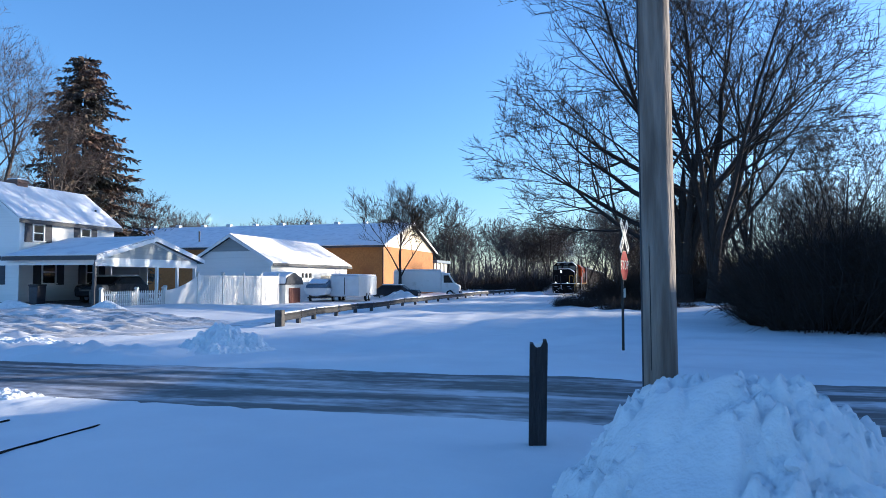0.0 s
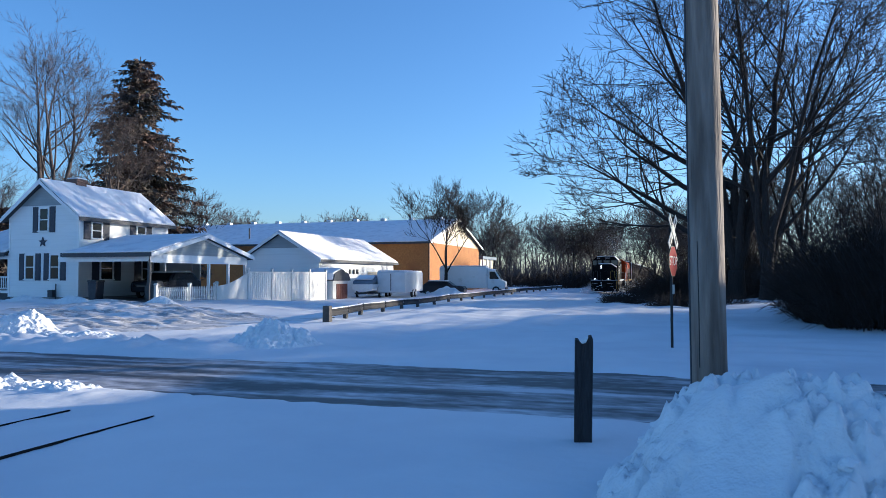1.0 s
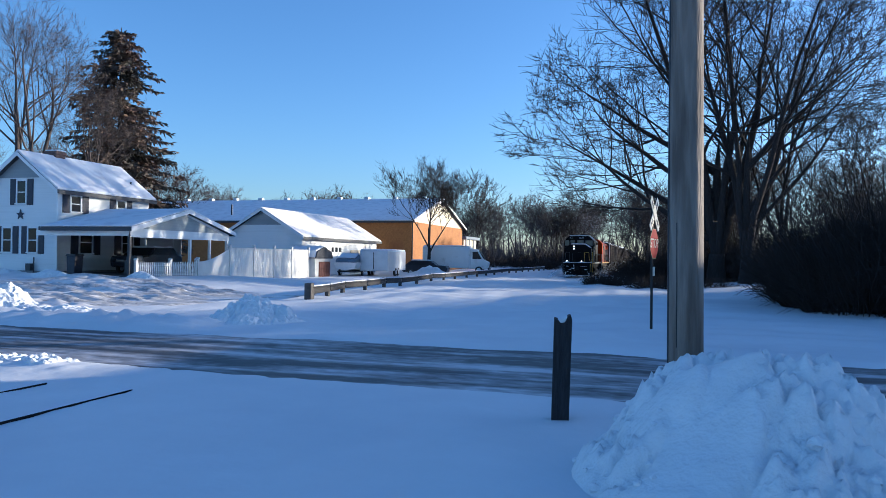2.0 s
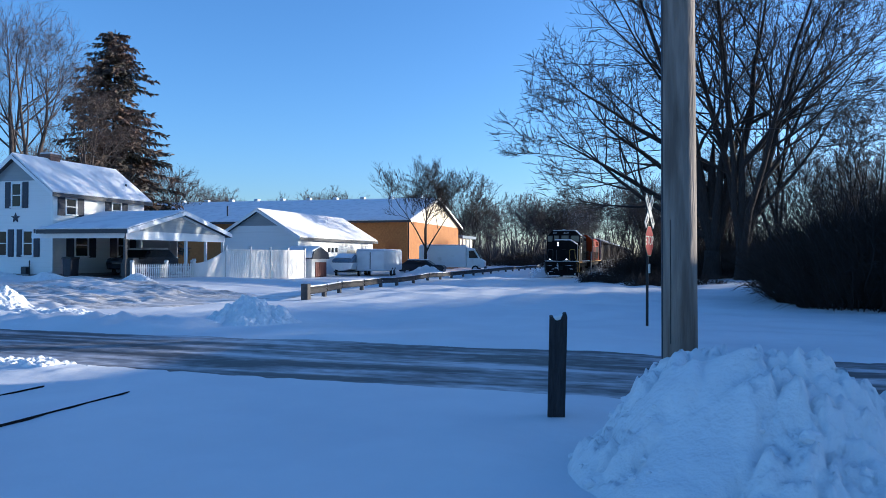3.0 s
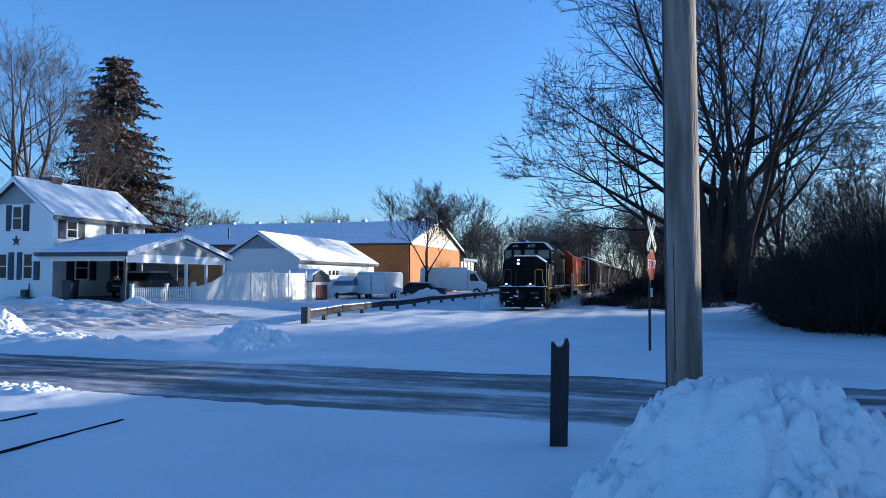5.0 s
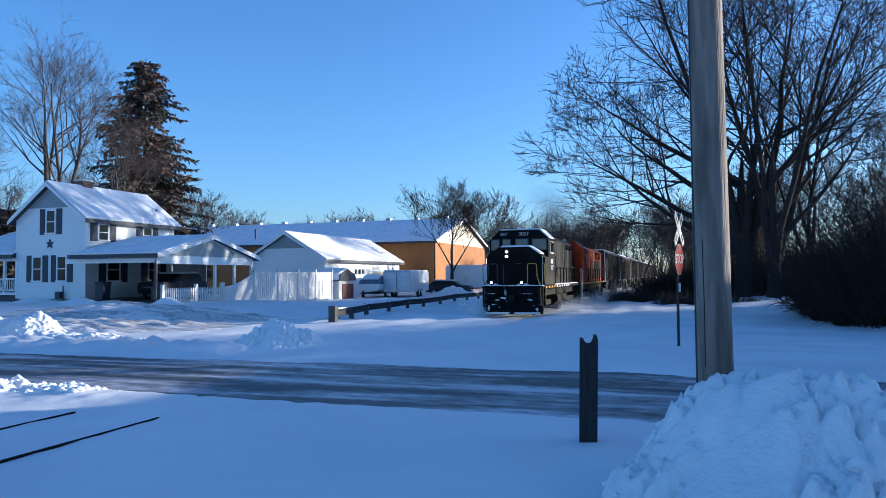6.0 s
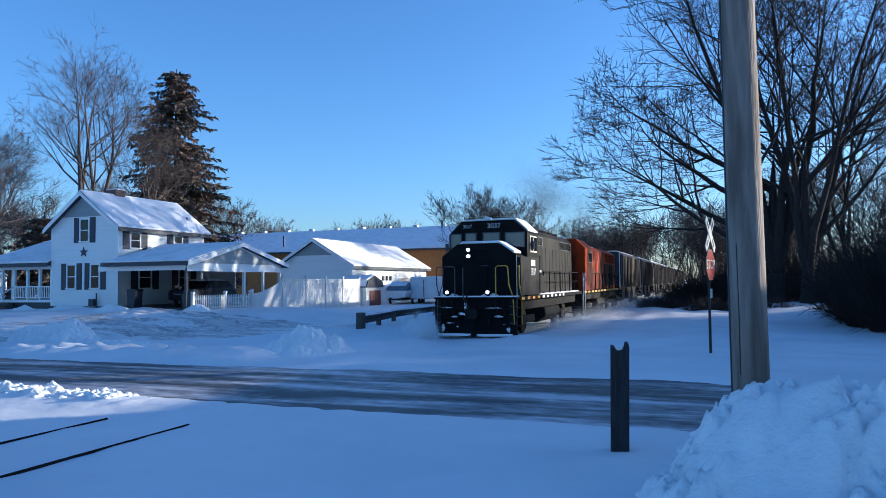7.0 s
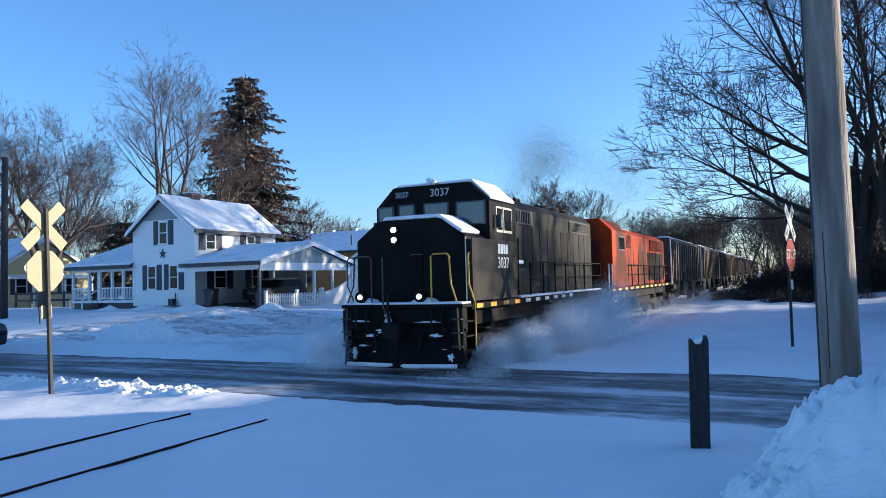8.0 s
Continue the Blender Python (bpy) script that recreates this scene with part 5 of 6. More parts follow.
    for ya, yb in ((6.2, 8.6), (14.0, 17.6)):
        for side in (-1, 1):
            g = part("intake_grille", Shape().box(side * 1.05 - 0.02, side * 1.05 + 0.03, ya, yb, 3.6, 4.0), DARK_TRIM, L)
            for j in range(int((yb - ya) / 0.2)):
                part("slat", Shape().box(side * 1.05 - 0.03, side * 1.05 + 0.045, ya + 0.05 + j * 0.2, ya + 0.1 + j * 0.2, 3.63, 3.97), UNDER, g)
    part("blower_duct", Shape().prism([(1.0, 1.6), (1.42, 1.6), (1.42, 2.3), (1.1, 2.5), (1.0, 2.5)], "y", 5.3, 6.6), LOCO_GREY, L, bevel=0.03)
    part("duct_snow", Shape().box(1.08, 1.42, 5.35, 6.0, 2.42, 2.52), ROOF_SNOW, L, bevel=0.03)
    for y in (12.9, 14.6, 16.3):
        f = part("roof_fan", Shape().tube([(0, y, 4.3), (0, y, 4.5)], 0.62, 20), UNDER, L)
    part("exhaust_stack", Shape().box(-0.35, 0.35, 9.6, 10.3, 4.3, 4.58), UNDER, L, bevel=0.04)
    part("hood_snow", Shape().box(-0.6, 0.78, 5.2, 7.6, 4.325, 4.38), ROOF_SNOW, L, bevel=0.02)
    # frame, tank, bogies
    part("walkway", Shape().box(-1.45, 1.45, 1.0, 18.9, 1.36, 1.5), LOCO_BLACK, L)
    part("sill", Shape().box(-1.1, 1.1, 0.75, 18.9, 0.95, 1.36), UNDER, L)
    part("walkway_snow", Shape().box(1.12, 1.42, 5.6, 17.8, 1.504, 1.56), ROOF_SNOW, L, bevel=0.015)
    for side in (-1, 1):
        for k in range(10):
            part("reflector", Shape().box(side * 1.452 - 0.006, side * 1.452 + 0.006, 1.35 + k * 1.15, 1.85 + k * 1.15, 1.38, 1.48), AMBER if k < 4 else WHITE_PAINT, L, "amber reflector" if k < 4 else "")
    part("fuel_tank", Shape().prism([(-1.3, 0.95), (1.3, 0.95), (1.35, 0.6), (1.0, 0.3), (-1.0, 0.3), (-1.35, 0.6)], "y", 7.4, 11.6), UNDER, L, bevel=0.05)
    walkway_rails(L, 5.4, 18.2, UNDER)
    part("rear_coupler", Shape().box(-0.15, 0.15, 18.9, 19.4, 0.78, 1.02), UNDER, L)
    bogie(L, 3.9, (-1.4, 1.4))
    bogie(L, 15.2, (-1.4, 1.4))
    return L


def second_locomotive():
    """Orange, with its full-width cab at the leading end."""
    L = thing("second_locomotive", "orange and black diesel locomotive with black railings", "locomotive", group="train")
    part("cab", Shape().prism([(-1.48, 1.5), (1.48, 1.5), (1.48, 3.9), (1.0, 4.42), (-1.0, 4.42), (-1.48, 3.9)], "y", 1.1, 3.9), LOCO_ORANGE, L, bevel=0.05)
    part("hood", Shape().prism([(-1.2, 1.5), (1.2, 1.5), (1.2, 3.95), (0.9, 4.22), (-0.9, 4.22), (-1.2, 3.95)], "y", 3.9, 16.6), LOCO_ORANGE, L, bevel=0.05)
    for k in range(9):
        for side in (-1, 1):
            part("hood_door", Shape().box(side * 1.205 - 0.012, side * 1.205 + 0.012, 4.4 + k * 1.3, 5.55 + k * 1.3, 1.7, 3.2), LOCO_ORANGE if k < 5 else LOCO_BLACK, L, bevel=0.008)
    for ya, yb in ((4.3, 6.4), (11.6, 15.8)):
        for side in (-1, 1):
            g = part("radiator_grille", Shape().box(side * 1.2 - 0.02, side * 1.2 + 0.03, ya, yb, 3.3, 3.9), UNDER, L)
            for j in range(int((yb - ya) / 0.25)):
                part("slat", Shape().box(side * 1.2 - 0.03, side * 1.2 + 0.045, ya + 0.06 + j * 0.25, ya + 0.13 + j * 0.25, 3.34, 3.86), LOCO_ORANGE, g)
    for side in (-1, 1):
        w = part("side_window", Shape().box(side * 1.48 - 0.012, side * 1.48 + 0.012, 2.3, 3.5, 3.1, 3.7), DARK_TRIM, L)
        part("glass", Shape().box(side * 1.495 - 0.004, side * 1.495 + 0.004, 2.36, 3.44, 3.15, 3.65), GLASS, w)
        for k in range(12):
            part("reflector", Shape().box(side * 1.452 - 0.006, side * 1.452 + 0.006, 0.8 + k * 1.3, 1.5 + k * 1.3, 1.38, 1.48), YELLOW, L, "yellow sill stripe")
        part("steps", Shape().box(side * 1.32 - 0.12, side * 1.32 + 0.12, 0.4, 1.0, 0.42, 0.46).box(side * 1.32 - 0.12, side * 1.32 + 0.12, 0.4, 1.0, 0.85, 0.89).box(side * 1.32 - 0.12, side * 1.32 + 0.12, 1.0, 1.04, 0.4, 1.45), UNDER, L)
        for y in (0.4, 1.0):
            handrail(L, [(side * 1.45, y, 0.45), (side * 1.45, y, 2.5)], WHITE_PAINT)
    part("end_rail", Shape().tube([(-1.4, 0.4, 1.5), (-1.4, 0.4, 2.5), (-0.3, 0.4, 2.5), (-0.3, 0.4, 1.5)], 0.022, 6).tube([(0.3, 0.4, 1.5), (0.3, 0.4, 2.5), (1.4, 0.4, 2.5), (1.4, 0.4, 1.5)], 0.022, 6), UNDER, L)
    for y in (10.2, 12.4, 14.6):
        part("roof_fan", Shape().tube([(0, y, 4.2), (0, y, 4.38)], 0.6, 18), UNDER, L)
    part("horn", Shape().tube([(0.3, 1.5, 4.52), (0.3, 1.95, 4.5)], [0.07, 0.03], 8).box(0.2, 0.4, 1.9, 2.0, 4.4, 4.5), SILVER, L)
    part("roof_snow", Shape().box(-0.7, 0.75, 4.2, 9.2, 4.225, 4.28), ROOF_SNOW, L, bevel=0.02)
    part("walkway", Shape().box(-1.45, 1.45, 0.35, 17.4, 1.36, 1.5), LOCO_BLACK, L)
    part("sill", Shape().box(-1.1, 1.1, 0.35, 17.4, 0.95, 1.36), UNDER, L)
    part("pilot", Shape().box(-1.4, 1.4, 0.3, 0.55, 0.3, 1.36), UNDER, L, bevel=0.03)
    part("fuel_tank", Shape().prism([(-1.3, 0.95), (1.3, 0.95), (1.35, 0.6), (1.0, 0.3), (-1.0, 0.3), (-1.35, 0.6)], "y", 6.6, 10.6), UNDER, L, bevel=0.05)
    walkway_rails(L, 4.2, 16.8, UNDER)
    bogie(L, 3.5, (-1.4, 1.4))
    bogie(L, 14.0, (-1.4, 1.4))
    return L


def hopper_car():
    c = thing("hopper_car", "weathered grey covered hopper car with ribbed sides and snowy top", "rail car", group="train")
    n = 15.2
    part("body", Shape().prism([(-1.45, 1.6), (1.45, 1.6), (1.5, 4.05), (1.1, 4.35), (-1.1, 4.35), (-1.5, 4.05)], "y", 1.6, n - 1.6), HOPPER, c, bevel=0.03)
    for k in range(12):
        y = 1.9 + k * (n - 3.8) / 11
        for side in (-1, 1):
            part("rib", Shape().box(side * 1.5 - 0.05, side * 1.5 + 0.05, y - 0.05, y + 0.05, 1.5, 4.0), HOPPER, c)
    for k in range(3):
        y = 3.6 + k * 4.0
        part("chute", Shape().prism([(y - 1.8, 1.6), (y + 1.8, 1.6), (y + 0.4, 0.45), (y - 0.4, 0.45)], "x", -1.2, 1.2), UNDER, c)
    for ya, yb in ((0.3, 1.6), (n - 1.6, n - 0.3)):
        part("end_platform", Shape().box(-1.45, 1.45, ya, yb, 1.05, 1.35), UNDER, c)
        for x in (-1.35, 1.35):
            part("end_brace", Shape().tube([(x, (ya + yb) / 2 + (0.5 if ya > 5 else -0.5), 1.3), (x, yb if ya < 5 else ya, 3.6)], 0.05, 6), HOPPER, c)
            lad = part("ladder", Shape().box(x - 0.03, x + 0.03, ya + 0.05, ya + 0.1, 1.0, 4.2), WHITE_PAINT, c)
            for j in range(7):
                part("rung", Shape().tube([(x, ya + 0.07, 1.3 + j * 0.4), (x, ya + 0.5, 1.3 + j * 0.4)], 0.02, 5), UNDER, lad)
    part("roof_walk", Shape().box(-0.5, 0.5, 1.0, n - 1.0, 4.42, 4.48), HOPPER, c)
    part("roof_snow", Shape().prism([(-1.1, 4.355), (1.1, 4.355), (1.0, 4.45), (-1.0, 4.45)], "y", 1.7, n - 1.7), ROOF_SNOW, c, bevel=0.03)
    bogie(c, 1.9, (-0.85, 0.85), 0.42)
    bogie(c, n - 1.9, (-0.85, 0.85), 0.42)
    return c


# pale blue-grey base paints in the sky's reflection on the panes
SKY_GLASS = material("windscreen_glass", (0.06, 0.08, 0.09), 0.06, spec=0.7, vary=0.05, bump=0.01)


def flakes(name, label, category, points, size, mat, seed):
    """A cloud of tiny grains at the given points, one sliver each."""
    rs = np.random.RandomState(seed)
    n = len(points)
    r = (size * rs.uniform(0.5, 1.4, (n, 1, 1)))
    tri = points[:, None, :] + rs.normal(size=(n, 3, 3)) * r
    me = bpy.data.meshes.new(name)
    me.from_pydata(tri.reshape(-1, 3).tolist(), [], np.arange(3 * n).reshape(-1, 3).tolist())
    me.materials.append(mat)
    return tagged(new(name, me), label, category, kind="stuff")


def resize(ob, sy, sz):
    """Brings a vehicle to its true length and height; its wheels stay round."""
    done = set()
    for o in ob.children_recursive:
        o.location = (o.location.x, o.location.y * sy, o.location.z * sz)
        if o.name.startswith("wheelset"):
            o.location.z = 0.42
        elif o.type == "MESH" and o.data.name not in done:
            done.add(o.data.name)
            o.data.transform(Matrix.Diagonal((1, sy, sz, 1)))


LEAD, SECOND = lead_locomotive(), second_locomotive()
CARS = [hopper_car()]
resize(LEAD, 0.68, 0.91)
resize(SECOND, 0.90, 0.91)
resize(CARS[0], 1.0, 0.91)
WHEELS = [(w, w.location.y, r) for w, y, r in WHEELS]
for k in range(7):
    CARS.append(copy_thing(CARS[0], pose(0, 0, 0)))


def nose_y(t):
    """Where the leading nose stands at t seconds."""
    return 13.1 + 9.75 * (8.0 - t)


def side_wash(n, seed):
    """Low powder along both sides, thicker near the wheels."""
    rs = np.random.RandomState(seed)
    y = rs.uniform(0, 1, n) ** 1.5 * 34
    out = np.abs(rs.normal(0, 1, n)) * (0.45 + 0.03 * y)
    side = np.where(rs.uniform(0, 1, n) < 0.3, -1, 1)
    return np.stack([side * (1.3 + out), 1.0 + y, np.abs(rs.normal(0, 1, n)) * (0.22 + 0.012 * y)], 1)


def billows(n, seed, centres, spread):
    """Powder in overlapping round billows."""
    rs = np.random.RandomState(seed)
    c = np.array(centres)[rs.randint(0, len(centres), n)]
    v = rs.normal(size=(n, 3))
    v *= (rs.uniform(0, 1, (n, 1)) ** 0.5) / np.linalg.norm(v, axis=1, keepdims=True)
    p = c[:, :3] + v * c[:, 3:4] + rs.normal(size=(n, 3)) * spread
    p[:, 2] = np.abs(p[:, 2])
    return p


def wave(seed, count, x, y0, y1, z0, z1, r0, r1):
    r = random.Random(seed)
    rows = []
    for k in range(count):
        f = k / (count - 1)
        rows.append((x + r.uniform(-0.3, 0.5) + 0.9 * f, y0 + (y1 - y0) * f, (z0 + (z1 - z0) * f) * r.uniform(0.7, 1.25), (r0 + (r1 - r0) * f) * r.uniform(0.7, 1.2)))
    return rows


def plume(n, seed, length, rise, w0, w1):
    rs = np.random.RandomState(seed)
    f = rs.uniform(0, 1, (n, 1)) ** 0.8
    w = w0 + (w1 - w0) * f
    base = np.concatenate([0.6 * np.sin(5 * f), length * f, rise * f ** 0.7], 1)
    return base + rs.normal(size=(n, 3)) * w * np.array([0.8, 1.0, 0.6])


WASH = flakes("snow_spray", "powder snow swirling along the train", "snow spray", side_wash(110000, 3), 0.0095, SPRAY, 1)
BOW = flakes("snow_spray", "powder snow thrown aside by the plough", "snow spray", billows(220000, 5, wave(2, 9, -2.0, -0.2, 4.5, 0.35, 1.0, 0.35, 1.0), 0.15), 0.0095, SPRAY, 2)
BURST = flakes("snow_spray", "white burst of snow thrown up at the crossing", "snow spray",
               billows(420000, 6, wave(4, 14, 1.65, 1.6, 7.5, 0.25, 0.95, 0.25, 0.75), 0.15), 0.0095, SPRAY, 3)
CURL = flakes("snow_spray", "curl of snow breaking over the plough", "snow spray",
              billows(210000, 9, [(-3.2, 0.7, 0.35, 0.6), (-2.3, 0.2, 0.5, 0.65), (-1.7, -0.2, 0.5, 0.5), (-1.1, -0.5, 0.35, 0.45), (-0.5, -0.4, 0.2, 0.35), (0.3, -0.5, 0.3, 0.4), (0.9, -0.4, 0.5, 0.5), (1.4, -0.1, 0.6, 0.5), (1.9, 0.4, 0.7, 0.55)], 0.1), 0.012, SPRAY, 4)
PLUME = flakes("exhaust_smoke", "thin grey exhaust smoke trailing from the locomotive", "smoke", plume(80000, 8, 5.0, 2.6, 0.3, 1.2), 0.010, SMOKE, 5)
DRIFT = flakes("exhaust_smoke", "faint drifting exhaust smoke above the train", "smoke", plume(70000, 12, 22.0, 1.0, 1.0, 1.9), 0.013, SMOKE, 6)

# ---- the place, space by space ----
farmhouse()
carport()
picket_fence()
privacy_fence()
garage()
brick_hall()
yard_vehicles()
guard_rail()
roadside()


def yellow_house():
    h = thing("yellow_house", "yellow house with white porch beyond the road, sunlit", "house")
    x0, x1, y0, y1 = -72.0, -60.0, 38.0, 47.0
    part("wall", Shape().prism([(y0, 0), (y1, 0), (y1, 3.6), ((y0 + y1) / 2, 6.3), (y0, 3.6)], "x", x0, x1), YELLOW_WALL, h)
    gable_roof(h, x0, x1, y0, y1, 3.6, 6.35, "x", over=0.4)
    wall_window(h, "x", x1, 1, 40.4, 1.6, 2.9, 0.9)
    wall_window(h, "x", x1, 1, 44.8, 1.6, 2.9, 0.9)
    part("porch_roof", Shape().prism([(x1, 3.1), (x1 + 0.9, 2.85), (x1 + 0.9, 3.0), (x1, 3.25)], "y", y0, y1), TRIM, h)
    for y in (y0 + 0.2, 41.0, 44.0, y1 - 0.2):
        part("porch_post", Shape().box(x1 + 0.7, x1 + 0.85, y - 0.08, y + 0.08, 0.2, 2.75), TRIM, h)
    f = thing("ranch_fence", "weathered two-rail wooden fence beside the yellow house", "fence")
    for k in range(7):
        x = -58.6 + k * 2.0
        part("post", Shape().box(x - 0.07, x + 0.07, 38.93, 39.07, 0.2, 1.75), GREY_POST, f)
    for z in (0.95, 1.5):
        part("rail", Shape().box(-58.6, -46.6, 38.88, 38.93, z, z + 0.16), GREY_POST, f)


yellow_house()


def neighbour_garage():
    """An unseen block, added out of view to the east; it keeps the low sun off the crossing."""
    g = thing("neighbour_garage", "unseen flat-roofed block added to shade the crossing", "garage")
    part("wall", Shape().box(15.0, 21.5, 2.0, 30.4, -0.2, 4.6), SIDING, g)
    part("roof", Shape().box(14.8, 21.7, 1.8, 30.6, 4.6, 4.75), SHINGLE, g)
    part("roof_snow", Shape().box(14.85, 21.65, 1.85, 30.55, 4.755, 4.9), ROOF_SNOW, g, bevel=0.05)
    # added taller slab whose edge sets where the shade ends on the near snow
    part("upper_storey", Shape().box(15.0, 16.8, 19.6, 24.3, 4.905, 7.0), SIDING, g)
    part("upper_roof", Shape().box(14.8, 17.0, 19.5, 24.4, 7.0, 7.2), SHINGLE, g)


neighbour_garage()
parked_car("waiting_car", "dark car waiting on the slushy road", pose(-23.2, 12.9, -0.05, 0, 0, -90), DARK_CAR)

# ---- trees ----
bare_tree("maple_tree", 11, 25, 0.60, 5, 4, "huge bare many-stemmed tree at the field's edge", BARK, TWIG, pose(4.2, 55.5, 0.1), fork=2.2, kids=(5, 7), tilt=(6, 28), thin=0.021, lift=0.06,
          limb_list=((4.5, 285, 20, 13), (6.5, 275, 32, 12.5), (3.0, 262, 28, 12), (8.0, 290, 40, 13), (7.0, 80, 42, 13)))
bare_tree("maple_tree", 23, 23, 0.46, 5, 4, "tall bare tree with steep forked limbs", BARK, TWIG, pose(6.0, 53.5, 0.1), fork=1.8, kids=(5, 6), tilt=(5, 24), thin=0.021, lift=0.06,
          limb_list=((5.0, 85, 46, 12), (8.0, 100, 40, 11), (3.5, 70, 52, 13)))
bare_tree("maple_tree", 29, 17, 0.26, 4, 4, "slender bare tree crowding the tall trees", BARK, TWIG, pose(8.8, 57.5, 0.1), fork=2.4, kids=(4, 6), tilt=(4, 22), thin=0.020, lift=0.06)
bare_tree("maple_tree", 31, 11, 0.22, 4, 4, "bare tree with spreading limbs beside the thicket", BARK, TWIG, pose(14.5, 54, 0.1), fork=2.5, kids=(5, 6), tilt=(10, 38), thin=0.018)
bare_tree("maple_tree", 57, 17.6, 0.36, 4, 4, "tall bare upswept tree behind the house", PALE_BARK, PALE_TWIG, pose(-43.6, 41.3, 0.3), lift=0.06, fork=4.5, kids=(5, 7), tilt=(3, 15), angle=(26, 52), thin=0.011)
bare_tree("maple_tree", 61, 13.0, 0.24, 3, 4, "slim bare tree beside the spruce", PALE_BARK, PALE_TWIG, pose(-41.5, 45.5, 0.3), lift=0.06, fork=3.0, kids=(5, 6), tilt=(4, 17), angle=(24, 50), thin=0.011)
spruce(5, 21.0, pose(-44.4, 51.3, 0.2))
spruce(15, 7.4, pose(-47.5, 40.6, 0.2))
bare_tree("oak_tree", 71, 12.5, 0.42, 4, 4, "broad crooked bare tree beyond the porch", PALE_BARK, PALE_TWIG, pose(-51.5, 36.5, 0.2), lift=0.05, fork=2.2, kids=(5, 8), tilt=(15, 48), thin=0.013)
bare_tree("oak_tree", 73, 15, 0.4, 4, 4, "bare tree with pale twigs beyond the porch", PALE_BARK, PALE_TWIG, pose(-57.5, 34.5, 0.2), lift=0.09, fork=2.5, kids=(5, 7), tilt=(10, 36), thin=0.013)
bare_tree("oak_tree", 79, 16, 0.42, 4, 4, "bare tree behind the yellow house", PALE_BARK, PALE_TWIG, pose(-70, 49, 0.2), lift=0.09, fork=2.5, kids=(5, 7), tilt=(10, 36), thin=0.013)
bare_tree("yard_tree", 83, 9.6, 0.17, 4, 4, "small rounded bare tree by the brick hall", BARK, TWIG, pose(-21.9, 69.0, 0.1), fork=2.6, kids=(5, 7), tilt=(8, 36), thin=0.017, lift=0.10, angle=(24, 48))

# bare trees along the horizon: a few grown kinds, set out many times
kinds = [bare_tree("bare_tree", 101 + k, 12, 0.2, 4, 3, "distant bare tree in the winter tree line", BARK if k == 3 else PALE_BARK, TWIG if k == 3 else PALE_TWIG, pose(-60 + 18 * k, 128, 0), fork=2.0, kids=(5, 7), tilt=(6, 34), group="tree line", thin=0.032) for k in range(4)]
rng = random.Random(77)
spots = [(rng.uniform(-90, -26), rng.uniform(104, 140), rng.uniform(0.65, 1.0)) for k in range(34)]
spots += [(rng.uniform(-26, -11), rng.uniform(112, 160), rng.uniform(0.7, 1.0)) for k in range(16)]
spots += [(rng.uniform(-2.5, 10), 61 + 22 * rng.random(), rng.uniform(0.45, 0.7)) for k in range(13)] + [(rng.uniform(-1, 14), rng.uniform(105, 160), rng.uniform(0.6, 0.9)) for k in range(9)]
spots += [(rng.uniform(16, 48), rng.uniform(78, 110), rng.uniform(0.6, 0.8)) for k in range(6)]
spots += [(rng.uniform(-120, -62), rng.uniform(52, 95), rng.uniform(0.8, 1.2)) for k in range(14)]
spots += [(rng.uniform(-95, -75), rng.uniform(20, 45), rng.uniform(0.8, 1.3)) for k in range(6)]
# the tree at (22, 38) is unseen, added to dapple the sun on the train
spots += [(22, 38, 0.9), (8.5, 62, 0.75), (11, 64, 0.8), (13.5, 60, 0.7), (6, 65, 0.8), (16, 64, 0.7)]
for x, y, sc in spots:
    t = copy_thing(kinds[rng.randrange(4)], pose(x, y, 0, 0, 0, rng.uniform(0, 360)))
    t.scale = (sc * rng.uniform(0.85, 1.15), sc * rng.uniform(0.85, 1.15), sc)

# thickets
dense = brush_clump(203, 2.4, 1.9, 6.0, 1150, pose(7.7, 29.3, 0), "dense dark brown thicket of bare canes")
# the eastern copies lie out of view or hidden, added to shade the field
for k, (x, y, sc) in enumerate([(10.6, 29.6, 1.0), (13.6, 30.4, 0.95), (7.6, 32.6, 1.0), (11.4, 33.2, 1.05), (14.8, 34.4, 1.05), (9.6, 37.2, 0.8), (14.5, 38.5, 0.95), (13.5, 43.0, 1.0), (18.5, 42.0, 1.05), (18.0, 47.0, 1.1)]):
    b = copy_thing(dense, pose(x, y, 0, 0, 0, 180 * (k % 2)))
    b.scale = (1.05, 1.05, sc)
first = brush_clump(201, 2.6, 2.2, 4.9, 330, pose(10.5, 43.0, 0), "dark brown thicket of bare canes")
for k, (x, y, sx, sz) in enumerate([(3.5, 62.0, 1.2, 0.8), (8.5, 61.0, 1.2, 0.8), (13.5, 61.0, 1.2, 0.8), (18.5, 60.0, 1.2, 0.9), (6.0, 66.0, 1.2, 0.9), (11.5, 67, 1.2, 0.9), (3.2, 58.5, 1.2, 1.3), (6.6, 58.8, 1.2, 1.5), (9.8, 57.0, 1.2, 1.35), (12.8, 56.0, 1.2, 1.1), (0.6, 60.5, 1.1, 1.0)]):
    b = copy_thing(first, pose(x, y, 0, 0, 0, 67 * k))
    b.scale = (sx, sx, sz)
for k in range(22):
    x, y = rng.uniform(-2.6, 4.5), 60 + k * 1.5 + rng.uniform(-1, 1)
    b = copy_thing(first, pose(x, y, 0, 0, 0, rng.uniform(0, 360)))
    b.scale = (0.9, 0.9, rng.uniform(0.4, 0.7))
for k in range(12):
    b = copy_thing(first, pose(rng.uniform(-30, -10.5), rng.uniform(108, 150), 0, 0, 0, rng.uniform(0, 360)))
    b.scale = (1.3, 1.3, rng.uniform(0.5, 0.9))
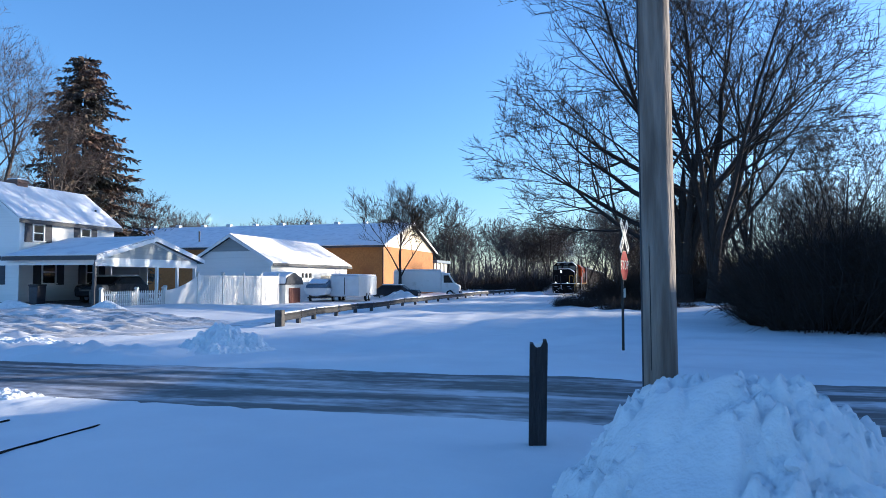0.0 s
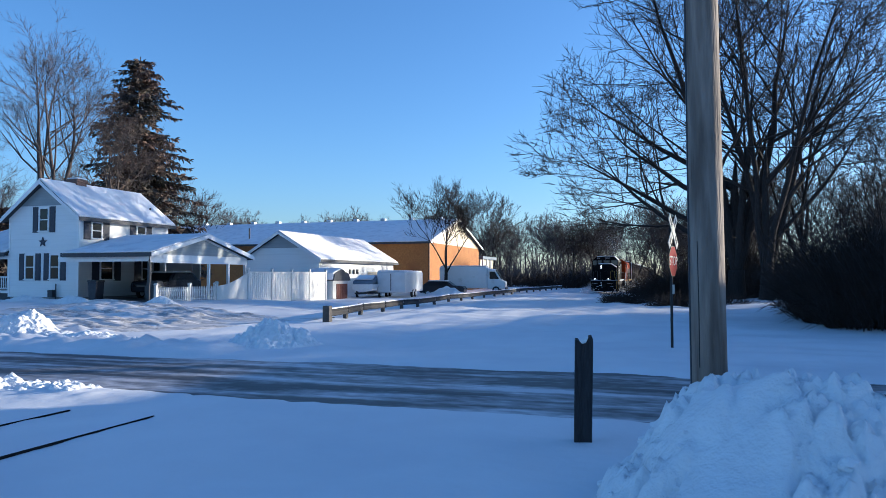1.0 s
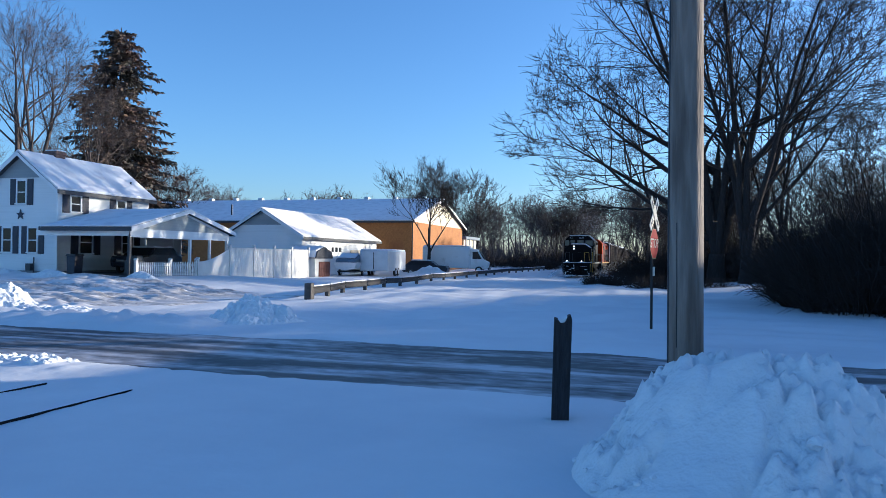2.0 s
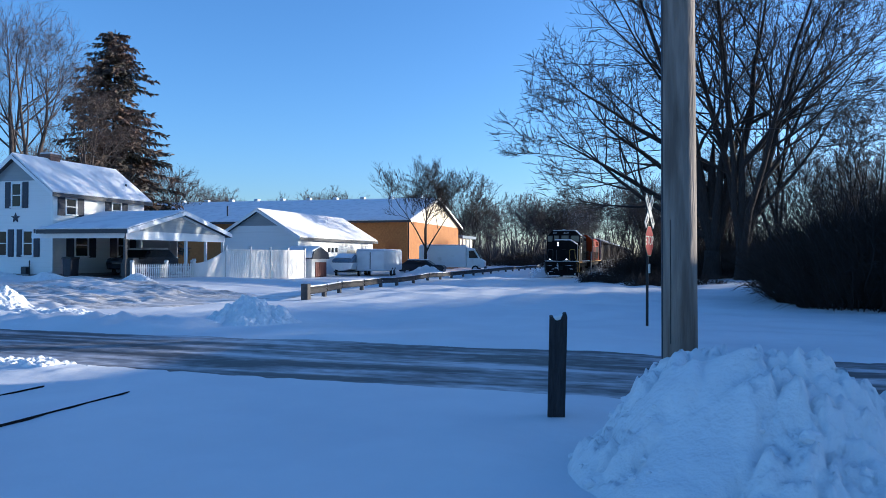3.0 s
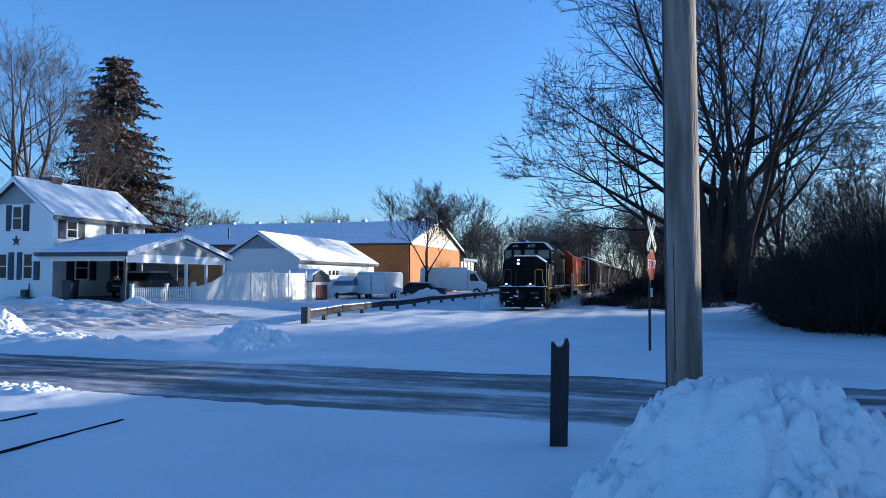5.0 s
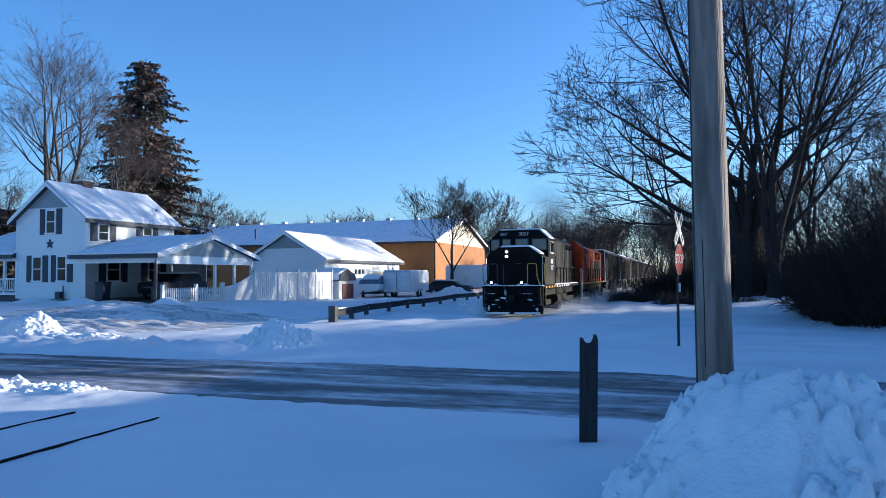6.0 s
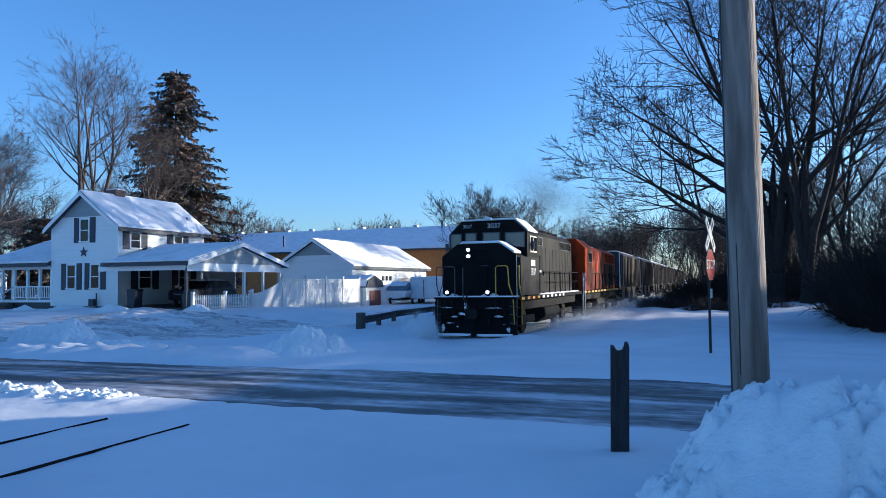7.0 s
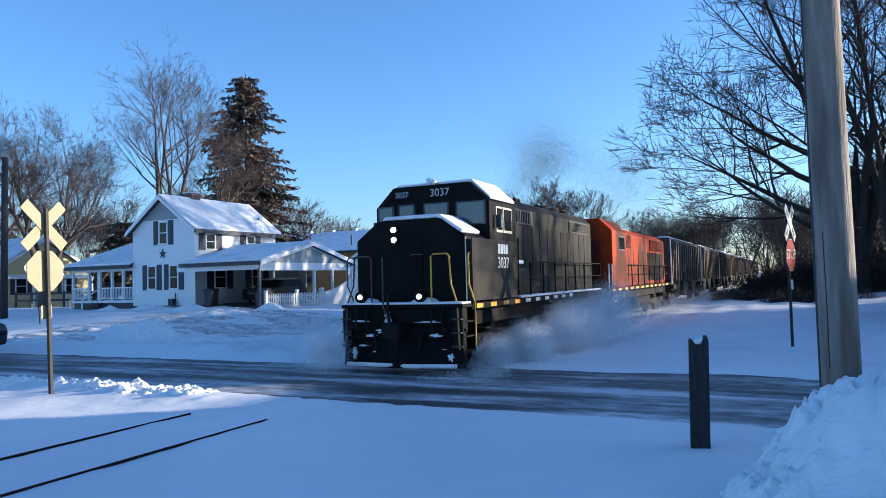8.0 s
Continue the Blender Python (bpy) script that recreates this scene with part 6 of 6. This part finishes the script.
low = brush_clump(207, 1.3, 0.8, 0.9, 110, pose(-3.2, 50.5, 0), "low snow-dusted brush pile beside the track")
for k, (x, y) in enumerate([(-1.6, 51.5), (-0.2, 46.0), (-4.0, 55.0), (1.2, 47.0), (3.0, 46.5)]):
    copy_thing(low, pose(x, y, 0.0, 0, 0, 50 * k))


def far_woods():
    """The wooded horizon, as one ragged mass of thin trunks."""
    r = random.Random(5)
    s = Shape()
    for k in range(2600):
        a = r.uniform(-75, 75)
        d = r.uniform(190, 330)
        x, y = -d * math.sin(radians(a)), d * math.cos(radians(a))
        if abs(x - TRACK_X) < 5:
            continue
        h = r.uniform(6, 13)
        lean = r.gauss(0, 0.08)
        s.tube([(x, y, 0), (x + lean * h * 0.5, y, h * 0.55), (x + lean * h, y, h)], [0.16, 0.12, 0.03], 3, caps=False)
        for j in range(7):
            z = r.uniform(0.25, 0.95) * h
            w = r.uniform(0.8, 2.4)
            b = r.uniform(0, 6.28)
            s.tube([(x + lean * z, y, z), (x + lean * z + w * math.cos(b), y + w * math.sin(b), z + r.uniform(0.4, 1.8))], [0.09, 0.03], 3, caps=False)
    for k in range(9000):
        a, d = r.uniform(-75, 75), r.uniform(170, 240)
        x, y = -d * math.sin(radians(a)), d * math.cos(radians(a))
        if abs(x - TRACK_X) < 4:
            continue
        h = r.uniform(1.5, 5.0)
        s.tube([(x, y, 0), (x + r.gauss(0, 0.35) * h, y + r.gauss(0, 0.2), h)], [r.uniform(0.10, 0.30), 0.05], 3, caps=False)
    me = bpy.data.meshes.new("far_woods")
    me.from_pydata(s.v, [], s.f)
    me.materials.append(PALE_TWIG)
    tagged(new("far_woods", me), "grey-brown bare woods along the horizon", "woods", kind="stuff")


far_woods()


# ---- what moves ----
def motions():
    steps = [k * 0.5 for k in range(17)]
    place = lambda t, dy, z=0.02: pose(TRACK_X, nose_y(t) + dy, z)
    walk(LEAD, [(t, place(t, 0)) for t in steps])
    walk(SECOND, [(t, place(t, 12.9)) for t in steps])
    for k, c in enumerate(CARS):
        walk(c, [(t, place(t, 29.0 + 15.4 * k)) for t in steps])
    rolling = [(k / 15, 9.75 * k / 15) for k in range(121)]
    for w, y, r in WHEELS:
        walk(w, [(t, pose(0, y, 0.42) @ Matrix.Rotation(s / r, 4, "X")) for t, s in rolling])
    walk(WASH, [(t, place(t, 4, 0.0)) for t in steps])
    walk(BOW, [(t, place(t, 0, -0.35 + 0.35 * smooth01(6.4, 7.6, t))) for t in steps])
    fine = [k * 0.1 for k in range(81)]
    walk(BURST, [(t, pose(TRACK_X, nose_y(t), -2.6 + 2.6 * smooth01(7.1, 7.7, t))) for t in fine])
    walk(CURL, [(t, pose(TRACK_X, nose_y(t), -1.6 + 1.6 * smooth01(7.1, 7.35, t) - 1.1 * smooth01(7.7, 8.0, t))) for t in fine])
    walk(PLUME, [(t, place(t, 7.2, 4.3)) for t in steps])
    walk(DRIFT, [(t, pose(TRACK_X + 0.3, nose_y(t) + 11.0, 5.6)) for t in steps])


motions()
